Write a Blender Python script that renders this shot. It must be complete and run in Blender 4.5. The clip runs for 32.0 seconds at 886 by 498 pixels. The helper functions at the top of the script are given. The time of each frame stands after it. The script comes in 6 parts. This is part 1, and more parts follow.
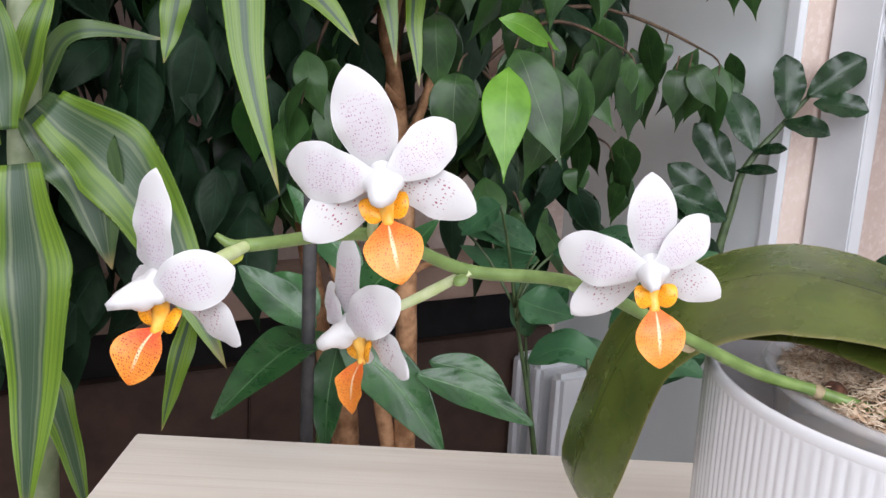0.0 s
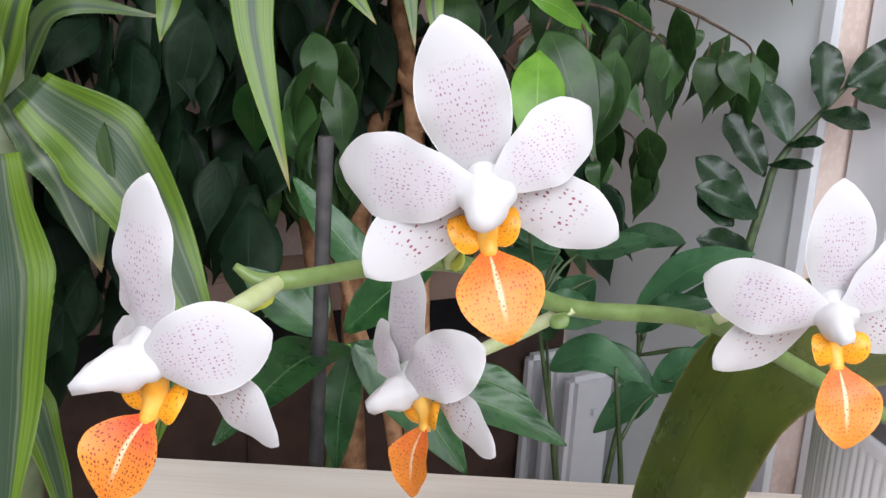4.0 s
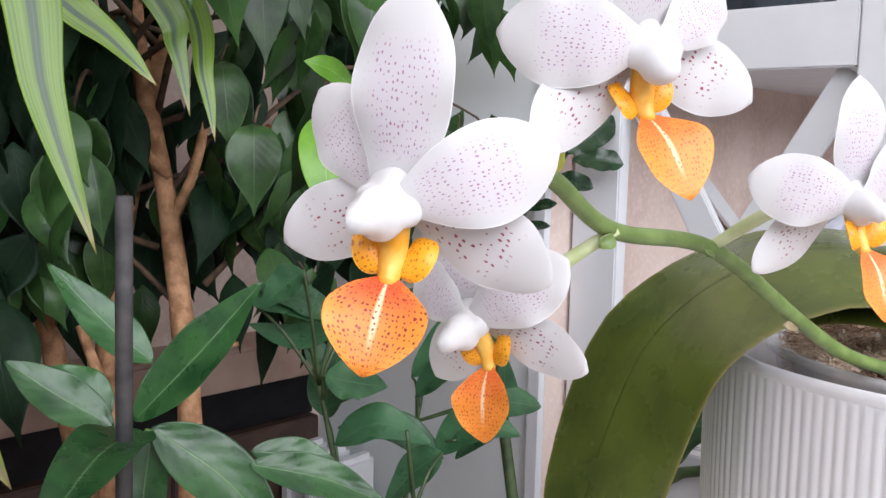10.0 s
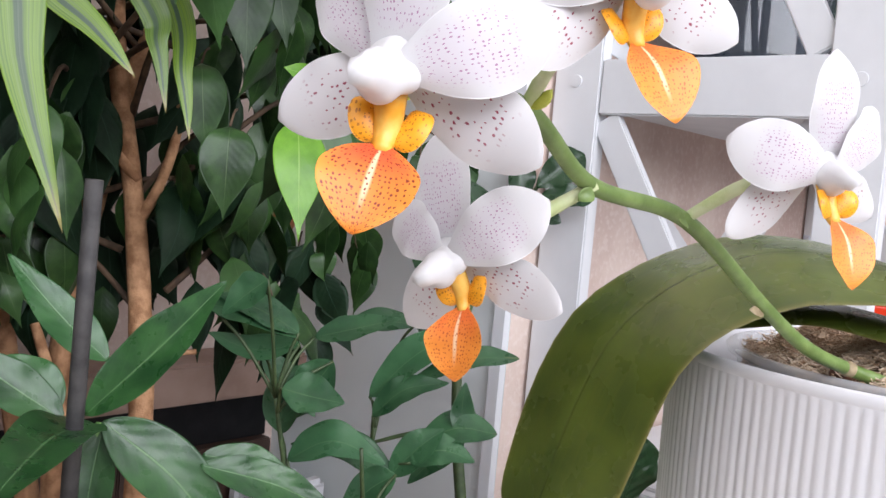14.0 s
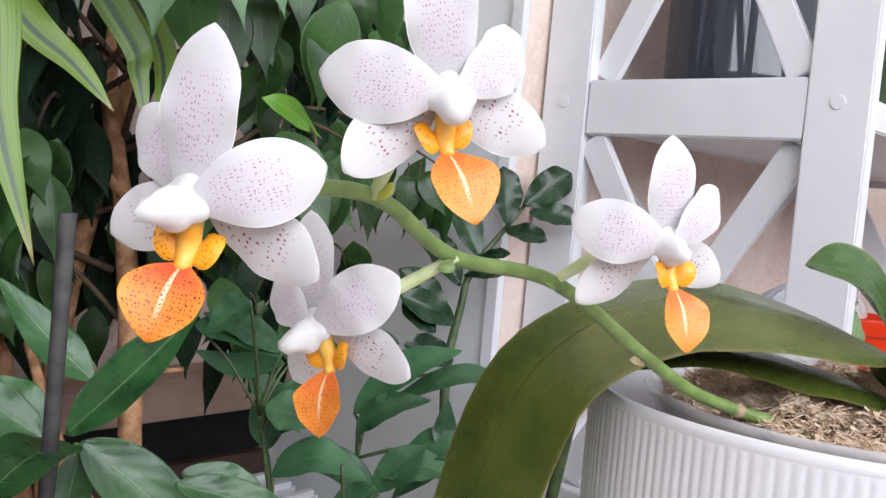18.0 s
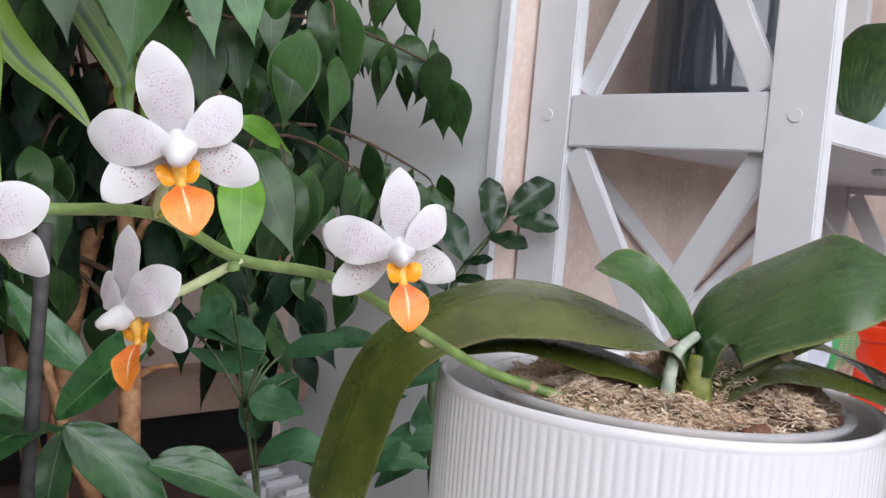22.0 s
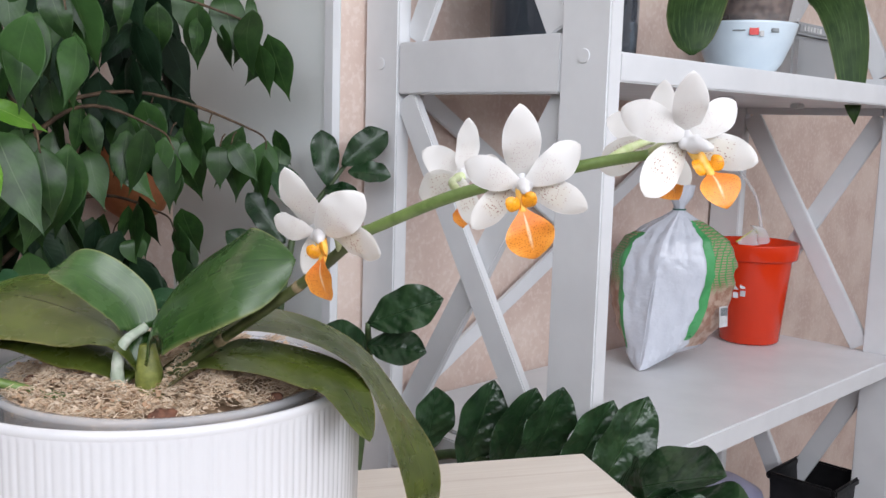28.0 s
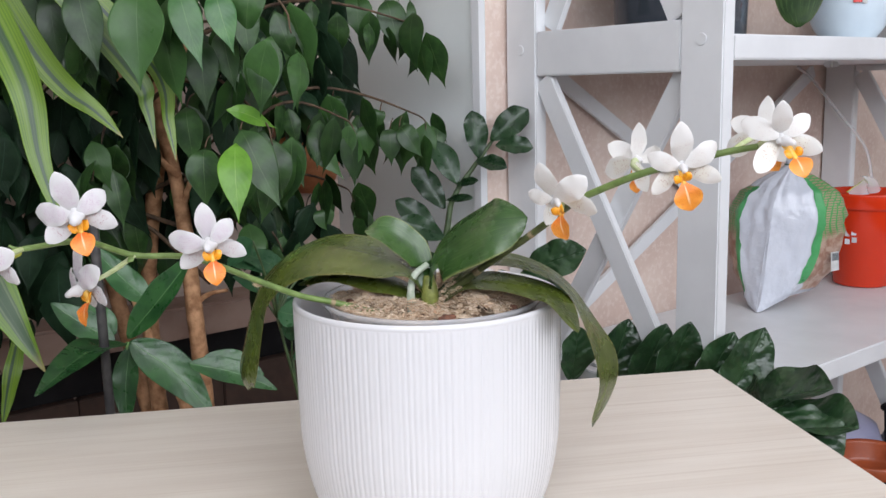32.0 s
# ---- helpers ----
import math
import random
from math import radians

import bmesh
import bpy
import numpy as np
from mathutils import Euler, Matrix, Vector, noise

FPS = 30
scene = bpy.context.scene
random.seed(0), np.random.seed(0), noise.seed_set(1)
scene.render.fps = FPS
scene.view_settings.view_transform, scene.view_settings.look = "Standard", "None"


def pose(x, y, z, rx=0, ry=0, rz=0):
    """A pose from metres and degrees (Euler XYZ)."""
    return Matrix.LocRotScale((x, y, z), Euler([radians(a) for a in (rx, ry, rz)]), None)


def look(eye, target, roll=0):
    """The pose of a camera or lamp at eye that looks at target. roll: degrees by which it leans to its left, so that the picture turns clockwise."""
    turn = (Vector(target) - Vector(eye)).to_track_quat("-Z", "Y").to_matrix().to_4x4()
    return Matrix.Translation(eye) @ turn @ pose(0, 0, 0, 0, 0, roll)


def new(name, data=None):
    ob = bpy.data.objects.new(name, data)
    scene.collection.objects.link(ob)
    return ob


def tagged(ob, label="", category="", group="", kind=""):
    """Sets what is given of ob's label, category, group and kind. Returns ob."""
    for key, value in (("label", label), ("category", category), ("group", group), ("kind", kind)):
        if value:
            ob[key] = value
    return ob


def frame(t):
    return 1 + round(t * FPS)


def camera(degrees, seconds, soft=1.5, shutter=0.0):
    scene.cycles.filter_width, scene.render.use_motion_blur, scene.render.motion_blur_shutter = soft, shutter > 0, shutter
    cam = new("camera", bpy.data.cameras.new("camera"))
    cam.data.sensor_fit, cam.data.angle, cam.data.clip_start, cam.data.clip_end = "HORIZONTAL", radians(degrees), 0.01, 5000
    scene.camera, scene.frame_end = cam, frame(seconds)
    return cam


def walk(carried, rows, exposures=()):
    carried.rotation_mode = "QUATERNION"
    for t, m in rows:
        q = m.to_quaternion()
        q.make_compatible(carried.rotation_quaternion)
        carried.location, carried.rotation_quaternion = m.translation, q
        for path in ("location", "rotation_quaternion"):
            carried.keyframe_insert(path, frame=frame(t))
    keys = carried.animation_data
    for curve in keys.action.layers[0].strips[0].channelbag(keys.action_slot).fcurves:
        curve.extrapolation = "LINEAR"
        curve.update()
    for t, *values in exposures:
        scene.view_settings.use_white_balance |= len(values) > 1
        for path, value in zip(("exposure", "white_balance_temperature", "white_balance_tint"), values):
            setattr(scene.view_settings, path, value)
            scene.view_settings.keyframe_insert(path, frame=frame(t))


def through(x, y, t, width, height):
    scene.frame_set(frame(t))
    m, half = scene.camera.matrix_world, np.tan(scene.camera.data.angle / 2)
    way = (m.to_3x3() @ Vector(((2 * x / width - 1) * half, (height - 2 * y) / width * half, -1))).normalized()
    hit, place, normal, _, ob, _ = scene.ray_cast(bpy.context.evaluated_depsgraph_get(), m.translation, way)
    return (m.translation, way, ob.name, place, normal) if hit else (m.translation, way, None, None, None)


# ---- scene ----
cam = camera(50.86, 32.0)
# seconds, eye, yaw, pitch, roll
PATH = [
    (0, 0.03679, 0.02128, 1.00845, 7.983, -13.203, 3.011),
    (0.5, 0.03881, 0.04348, 1.00613, 7.913, -13.305, 3.117),
    (1, 0.04031, 0.06035, 1.00096, 7.818, -13.503, 3.320),
    (2, 0.02770, 0.07652, 1.00510, 7.924, -13.613, 3.263),
    (3, 0.02080, 0.08695, 1.00383, 8.024, -13.782, 2.888),
    (4, 0.00948, 0.07932, 1.00055, 7.653, -13.793, 3.416),
    (4.5, 0.00122, 0.07445, 0.99356, 7.411, -13.787, 3.824),
    (6.5, -0.04738, 0.07184, 0.98042, -3.697, -11.437, 2.013),
    (7, -0.05226, 0.07235, 0.97507, -4.571, -10.242, 0.960),
    (7.5, -0.05664, 0.07938, 0.97232, -5.858, -9.835, 0.858),
    (8, -0.05716, 0.08328, 0.96895, -7.317, -9.074, 0.537),
    (8.5, -0.05888, 0.08173, 0.96709, -8.330, -8.213, 0.280),
    (9, -0.06165, 0.08419, 0.96490, -9.340, -7.404, 0.200),
    (9.5, -0.05600, 0.08296, 0.96361, -10.429, -6.798, 0.833),
    (10, -0.05426, 0.08110, 0.96424, -10.788, -6.322, 1.398),
    (10.5, -0.05588, 0.08017, 0.96482, -11.258, -5.883, 2.395),
    (11, -0.05304, 0.08283, 0.96418, -11.900, -5.440, 2.494),
    (11.5, -0.05310, 0.08007, 0.96385, -12.123, -5.194, 2.919),
    (12, -0.05448, 0.07918, 0.95995, -12.405, -4.771, 3.340),
    (12.5, -0.05941, 0.07746, 0.94856, -12.957, -4.633, 3.883),
    (13, -0.05661, 0.08082, 0.94501, -13.150, -4.030, 3.851),
    (13.5, -0.05776, 0.08090, 0.94528, -13.238, -3.785, 4.496),
    (14, -0.05680, 0.07856, 0.94510, -12.891, -3.551, 5.206),
    (14.5, -0.05580, 0.07864, 0.94910, -13.455, -3.218, 4.933),
    (16.5, -0.04965, 0.06209, 0.96118, -12.577, -2.985, 5.030),
    (17, -0.04746, 0.05904, 0.96208, -12.301, -2.909, 5.057),
    (17.5, -0.04127, 0.05245, 0.96427, -12.085, -3.349, 5.371),
    (18, -0.03282, 0.05421, 0.96178, -11.950, -3.245, 5.201),
    (18.5, -0.02735, 0.04962, 0.96502, -11.681, -3.143, 5.195),
    (19, -0.02021, 0.04544, 0.96441, -11.453, -3.084, 5.222),
    (19.5, -0.01478, 0.03450, 0.96631, -11.224, -2.794, 4.827),
    (20, -0.00982, 0.02358, 0.96772, -10.825, -2.834, 5.015),
    (20.5, -0.00503, 0.00873, 0.96978, -10.381, -2.927, 5.243),
    (21, 0.00507, -0.00472, 0.96960, -9.784, -2.884, 5.088),
    (21.5, 0.01722, -0.00812, 0.96897, -9.389, -3.016, 5.264),
    (22, 0.02755, -0.02201, 0.97146, -8.827, -3.100, 5.041),
    (22.5, 0.04288, -0.03602, 0.97111, -8.566, -3.044, 4.840),
    (23, 0.05243, -0.04589, 0.97071, -8.258, -3.091, 4.954),
    (23.5, 0.06064, -0.05471, 0.96928, -7.837, -3.140, 5.142),
    (24, 0.08015, -0.05569, 0.96899, -7.596, -3.335, 5.571),
    (24.5, 0.09519, -0.05372, 0.96477, -7.714, -3.718, 7.088),
    (25, 0.12723, -0.05924, 0.97304, -7.822, -3.749, 7.001),
    (25.5, 0.15363, -0.06750, 0.97924, -7.812, -4.166, 6.763),
    (26, 0.18226, -0.07420, 0.98602, -7.855, -4.790, 5.535),
    (26.5, 0.20524, -0.07267, 0.99727, -7.969, -5.681, 4.384),
    (28.5, 0.24656, -0.08305, 1.01385, -7.544, -8.218, 1.114),
    (29, 0.23971, -0.10228, 1.01456, -7.033, -8.741, 0.762),
    (29.5, 0.21990, -0.12978, 1.01809, -6.268, -8.844, -0.005),
    (30, 0.20590, -0.16543, 1.02415, -5.419, -9.157, -0.541),
    (30.5, 0.19136, -0.19361, 1.02600, -4.316, -9.465, -0.856),
    (31, 0.18606, -0.21017, 1.02738, -3.632, -9.790, -0.957),
    (31.5, 0.18059, -0.24096, 1.03191, -2.292, -9.926, -1.341),
    (32, 0.17459, -0.26928, 1.03909, -1.173, -9.964, -1.344),
]
EXPOSURES = [(0, 0.31, 6500, 11), (2, 0.27, 6500, 11), (4, 0.24, 6500, 11), (8, 0.36, 6500, 12), (12, 0.46, 6500, 12), (14, 0.48, 6500, 12), (17, 0.42, 6500, 12), (20, 0.22, 6500, 11), (22, 0.08, 6500, 11), (23, 0.08, 6500, 11), (24, 0.03, 6500, 11), (26, 0.0, 6500, 10), (32, 0.0, 6500, 9)]
walk(cam, [(t, pose(x, y, z, 90 + pitch, 0, yaw) @ pose(0, 0, 0, 0, 0, roll)) for t, x, y, z, yaw, pitch, roll in PATH], EXPOSURES)

# ---------------------------------------------------------------- light
world = bpy.data.worlds.new("world")
scene.world = world
world.use_nodes = True
sky = world.node_tree.nodes.new("ShaderNodeTexSky")
sky.sky_type, sky.sun_disc = "NISHITA", False
sky.sun_elevation, sky.sun_rotation = radians(40), radians(150)
world.node_tree.links.new(sky.outputs[0], world.node_tree.nodes["Background"].inputs[0])
world.node_tree.nodes["Background"].inputs[1].default_value = 0.12


def area_lamp(name, m, width, height, watts, colour):
    lamp = bpy.data.lights.new(name, "AREA")
    lamp.shape, lamp.size, lamp.size_y, lamp.energy, lamp.color = "RECTANGLE", width, height, watts, colour
    ob = new(name, lamp)
    ob.matrix_world = m
    return ob


area_lamp("window_light", look((0.95, -1.17, 1.93), (0.75, 0.6, 1.7)), 3.8, 1.25, 80, (0.955, 0.965, 1.04))


# ---------------------------------------------------------------- materials
def shader(name, colour=(0.8, 0.8, 0.8), rough=0.5, **inputs):
    m = bpy.data.materials.new(name)
    m.use_nodes = True
    b = m.node_tree.nodes["Principled BSDF"]
    b.inputs["Base Color"].default_value = (*colour, 1)
    b.inputs["Roughness"].default_value = rough
    for key, value in inputs.items():
        b.inputs[key.replace("_", " ").title().replace("Ior", "IOR")].default_value = value
    return m, m.node_tree, b


def node(nt, kind, **values):
    n = nt.nodes.new("ShaderNode" + kind)
    for key, value in values.items():
        if key in ("operation", "blend_type", "data_type", "feature", "noise_dimensions", "wave_type", "bands_direction", "distance", "interpolation_type"):
            if key == "operation":
                n.operation = value
            elif key == "blend_type":
                n.blend_type = value
            elif key == "data_type":
                n.data_type = value
            elif key == "feature":
                n.feature = value
            elif key == "wave_type":
                n.wave_type = value
            elif key == "bands_direction":
                n.bands_direction = value
            elif key == "interpolation_type":
                n.interpolation_type = value
    return n


def put(nt, where, what):
    if isinstance(what, (int, float)):
        where.default_value = what
    elif isinstance(what, tuple):
        where.default_value = (*what, 1) if len(what) == 3 and where.type == "RGBA" else what
    else:
        nt.links.new(what, where)


def calc(nt, operation, a, b=0.0, c=0.0):
    n = node(nt, "Math", operation=operation)
    put(nt, n.inputs[0], a)
    put(nt, n.inputs[1], b)
    put(nt, n.inputs[2], c)
    return n.outputs[0]


def blend(nt, factor, a, b, kind="MIX"):
    n = node(nt, "Mix", data_type="RGBA", blend_type=kind)
    put(nt, n.inputs[0], factor)
    put(nt, n.inputs[6], a)
    put(nt, n.inputs[7], b)
    return n.outputs[2]


def step(nt, x, low, high):
    n = node(nt, "MapRange", interpolation_type="SMOOTHSTEP")
    put(nt, n.inputs[0], x)
    n.inputs[1].default_value, n.inputs[2].default_value = low, high
    n.inputs[3].default_value, n.inputs[4].default_value = 0.0, 1.0
    return n.outputs[0]


def grain(nt, scale, detail=3.0, stretch=(1, 1, 1), space="Object", rough=0.55):
    c = nt.nodes.new("ShaderNodeTexCoord")
    m = nt.nodes.new("ShaderNodeMapping")
    m.inputs["Scale"].default_value = stretch
    n = nt.nodes.new("ShaderNodeTexNoise")
    n.inputs["Scale"].default_value, n.inputs["Detail"].default_value, n.inputs["Roughness"].default_value = scale, detail, rough
    nt.links.new(c.outputs[space], m.inputs[0])
    nt.links.new(m.outputs[0], n.inputs[0])
    return n.outputs[0]


def relief(nt, b, height, strength, distance=0.001):
    n = nt.nodes.new("ShaderNodeBump")
    n.inputs["Strength"].default_value, n.inputs["Distance"].default_value = strength, distance
    nt.links.new(height, n.inputs["Height"])
    nt.links.new(n.outputs[0], b.inputs["Normal"])


def uv(nt):
    c = nt.nodes.new("ShaderNodeUVMap")
    s = nt.nodes.new("ShaderNodeSeparateXYZ")
    nt.links.new(c.outputs[0], s.inputs[0])
    return c.outputs[0], s.outputs[0], s.outputs[1]


def chance(nt):
    return nt.nodes.new("ShaderNodeObjectInfo").outputs["Random"]


def speckle(nt, coords, scale_u, scale_v, size, share, loose=0.8):
    """Irregular dots on a surface's own coordinates: 1 inside a dot."""
    m = nt.nodes.new("ShaderNodeMapping")
    m.inputs["Scale"].default_value = (scale_u, scale_v, 1)
    nt.links.new(coords, m.inputs[0])
    wob = nt.nodes.new("ShaderNodeTexNoise")
    wob.inputs["Scale"].default_value = 1.7
    nt.links.new(m.outputs[0], wob.inputs[0])
    add = nt.nodes.new("ShaderNodeVectorMath")
    add.operation = "MULTIPLY_ADD"
    nt.links.new(wob.outputs["Color"], add.inputs[0])
    add.inputs[1].default_value = (0.5, 0.5, 0)
    nt.links.new(m.outputs[0], add.inputs[2])
    off = nt.nodes.new("ShaderNodeVectorMath")
    nt.links.new(add.outputs[0], off.inputs[0])
    comb = nt.nodes.new("ShaderNodeCombineXYZ")
    put(nt, comb.inputs[0], calc(nt, "MULTIPLY", chance(nt), 37.0))
    put(nt, comb.inputs[1], calc(nt, "MULTIPLY", chance(nt), 23.0))
    nt.links.new(comb.outputs[0], off.inputs[1])
    v = nt.nodes.new("ShaderNodeTexVoronoi")
    v.inputs["Scale"].default_value = 1.0
    v.inputs["Randomness"].default_value = loose
    v.voronoi_dimensions = "2D"
    nt.links.new(off.outputs[0], v.inputs["Vector"])
    s = nt.nodes.new("ShaderNodeSeparateColor")
    nt.links.new(v.outputs["Color"], s.inputs[0])
    radius = calc(nt, "MULTIPLY_ADD", s.outputs[1], size * 0.7, size * 0.55)
    dot = calc(nt, "SUBTRACT", 1.0, step(nt, calc(nt, "DIVIDE", v.outputs["Distance"], radius), 0.75, 1.15))
    return calc(nt, "MULTIPLY", dot, calc(nt, "LESS_THAN", s.outputs[0], share))


def see_through(m, nt, b, colour, amount):
    """Lets part of the light through a thin petal or leaf."""
    t = nt.nodes.new("ShaderNodeBsdfTranslucent")
    put(nt, t.inputs[0], colour)
    x = nt.nodes.new("ShaderNodeMixShader")
    x.inputs[0].default_value = amount
    nt.links.new(b.outputs[0], x.inputs[1])
    nt.links.new(t.outputs[0], x.inputs[2])
    nt.links.new(x.outputs[0], nt.nodes["Material Output"].inputs[0])


def petal_material(name, dots_u, dots_v, size, share, dot_colour, blush, reach, near=0.06, strong=0.85, white=(0.795, 0.788, 0.792)):
    """A thin white petal with faint lengthwise veins and rows of small spots."""
    m, nt, b = shader(name, (0.86, 0.85, 0.855), 0.52)
    coords, u, v = uv(nt)
    middle = calc(nt, "SUBTRACT", 1.0, step(nt, calc(nt, "ABSOLUTE", calc(nt, "SUBTRACT", u, 0.5)), 0.24, 0.42))
    zone = calc(nt, "MULTIPLY", middle, calc(nt, "MULTIPLY", step(nt, v, near, near + 0.1), calc(nt, "SUBTRACT", 1.0, step(nt, v, reach - 0.15, reach))))
    dots = calc(nt, "MULTIPLY", speckle(nt, coords, dots_u, dots_v, size, share, 0.62), zone)
    veins = node(nt, "TexWave", wave_type="BANDS", bands_direction="X")
    stretch = nt.nodes.new("ShaderNodeMapping")
    stretch.inputs["Scale"].default_value = (5.5, 0.5, 1)
    nt.links.new(coords, stretch.inputs[0])
    nt.links.new(stretch.outputs[0], veins.inputs[0])
    veins.inputs["Distortion"].default_value = 1.2
    base = blend(nt, calc(nt, "MULTIPLY", zone, 0.45), white, blush)
    base = blend(nt, calc(nt, "MULTIPLY", veins.outputs[1], 0.06), base, (0.68, 0.66, 0.69))
    colour = blend(nt, calc(nt, "MULTIPLY", dots, strong), base, dot_colour)
    put(nt, b.inputs["Base Color"], colour)
    b.inputs["Specular IOR Level"].default_value = 0.35
    relief(nt, b, calc(nt, "ADD", veins.outputs[1], calc(nt, "MULTIPLY", grain(nt, 900, 3), 0.6)), 0.16, 0.0005)
    see_through(m, nt, b, colour, 0.36)
    return m


PETAL = petal_material("petal_white", 21, 25, 0.18, 0.82, (0.44, 0.18, 0.35), (0.78, 0.715, 0.78), 0.80, 0.14, 0.85)
SEPAL = petal_material("petal_spotted", 13, 17, 0.19, 0.62, (0.34, 0.03, 0.075), (0.81, 0.785, 0.80), 0.78, 0.10, 0.92)
PALE = petal_material("petal_pale", 19, 25, 0.16, 0.6, (0.46, 0.27, 0.33), (0.89, 0.87, 0.83), 0.66, 0.14, 0.6, (0.90, 0.89, 0.87))
PALE_SPOT = petal_material("petal_cream_spotted", 13, 16, 0.20, 0.66, (0.33, 0.10, 0.07), (0.88, 0.85, 0.74), 0.74, 0.08, 0.8, (0.90, 0.89, 0.86))


def lip_material(name, orange, red, edge, dot, spots):
    m, nt, b = shader(name, orange, 0.42)
    coords, u, v = uv(nt)
    away = calc(nt, "ABSOLUTE", calc(nt, "SUBTRACT", u, 0.5))
    patch = grain(nt, 260, 4)
    throat = calc(nt, "MULTIPLY", calc(nt, "SUBTRACT", 1.0, step(nt, v, 0.20, 0.62)), step(nt, patch, 0.22, 0.52))
    colour = blend(nt, calc(nt, "MULTIPLY", throat, 0.95), orange, red)
    colour = blend(nt, calc(nt, "MULTIPLY", step(nt, calc(nt, "ADD", away, calc(nt, "MULTIPLY", v, 0.25)), 0.42, 0.66), 0.7), colour, edge)
    keel = calc(nt, "MULTIPLY", calc(nt, "SUBTRACT", 1.0, step(nt, away, 0.012, 0.05)), calc(nt, "MULTIPLY", step(nt, v, 0.06, 0.2), calc(nt, "SUBTRACT", 1.0, step(nt, v, 0.55, 0.85))))
    colour = blend(nt, calc(nt, "MULTIPLY", keel, 0.85), colour, (0.95, 0.72, 0.45))
    dots = calc(nt, "MULTIPLY", speckle(nt, coords, 18, 20, 0.23, 0.92, 0.65), step(nt, v, 0.05, 0.18))
    colour = blend(nt, calc(nt, "MULTIPLY", dots, spots), colour, dot)
    put(nt, b.inputs["Base Color"], colour)
    relief(nt, b, grain(nt, 700, 3), 0.15, 0.0006)
    see_through(m, nt, b, colour, 0.15)
    return m


LIP = lip_material("lip_orange", (0.87, 0.25, 0.03), (0.80, 0.10, 0.04), (0.90, 0.34, 0.045), (0.22, 0.022, 0.012), 0.95)
LIP_SOFT = lip_material("lip_soft_orange", (0.87, 0.285, 0.04), (0.83, 0.17, 0.035), (0.90, 0.34, 0.05), (0.50, 0.07, 0.015), 0.85)
LIP_PALE = lip_material("lip_pale_orange", (0.88, 0.33, 0.045), (0.86, 0.24, 0.04), (0.90, 0.40, 0.065), (0.52, 0.10, 0.02), 0.8)


def lobe_material():
    m, nt, b = shader("lobe_yellow", (0.9, 0.45, 0.03), 0.4)
    coords, u, v = uv(nt)
    dots = speckle(nt, coords, 10, 12, 0.24, 0.85, 0.6)
    colour = blend(nt, grain(nt, 300), (0.82, 0.29, 0.008), (0.89, 0.42, 0.02))
    colour = blend(nt, calc(nt, "MULTIPLY", dots, 0.75), colour, (0.34, 0.08, 0.01))
    put(nt, b.inputs["Base Color"], colour)
    return m


LOBE = lobe_material()


def mottled(name, dark, light, scale, rough, bump=0.1, bump_scale=400.0, distance=0.0008, gloss=0.5, vary=0.0, through=0.0):
    m, nt, b = shader(name, light, rough)
    colour = blend(nt, step(nt, grain(nt, scale, 5), 0.32, 0.68), dark, light)
    if vary:
        colour = blend(nt, calc(nt, "MULTIPLY", chance(nt), vary), colour, tuple(c * 0.45 for c in dark))
    put(nt, b.inputs["Base Color"], colour)
    put(nt, b.inputs["Roughness"], calc(nt, "MULTIPLY_ADD", grain(nt, scale * 2.3, 3), 0.25, rough - 0.12))
    b.inputs["Specular IOR Level"].default_value = gloss
    if bump:
        relief(nt, b, grain(nt, bump_scale, 4), bump, distance)
    if through:
        see_through(m, nt, b, colour, through)
    return m


CLAW = mottled("claw_yellow", (0.82, 0.38, 0.03), (0.87, 0.55, 0.12), 300, 0.4, 0.05)
COLUMN = mottled("column_white", (0.75, 0.745, 0.745), (0.78, 0.775, 0.775), 300, 0.50, 0.05, gloss=0.3, through=0.25)
STEM = mottled("stem_green", (0.11, 0.175, 0.042), (0.175, 0.26, 0.075), 160, 0.42, 0.12, 900)
STEM_DARK = mottled("stem_brown_green", (0.055, 0.068, 0.02), (0.09, 0.11, 0.035), 160, 0.42, 0.12, 900)
PEDICEL = mottled("pedicel_pale_green", (0.42, 0.50, 0.22), (0.55, 0.60, 0.36), 200, 0.45, 0.05)
BRACT = mottled("bract_straw", (0.20, 0.15, 0.08), (0.34, 0.27, 0.16), 300, 0.7, 0.2)
BUD = mottled("bract_yellow_green", (0.38, 0.42, 0.04), (0.55, 0.58, 0.10), 300, 0.5, 0.1)
CROWN = mottled("crown_yellow_green", (0.12, 0.14, 0.03), (0.24, 0.26, 0.06), 200, 0.45, 0.1)
ROOT = mottled("root_grey_green", (0.30, 0.36, 0.27), (0.48, 0.52, 0.44), 220, 0.6, 0.25, 700)


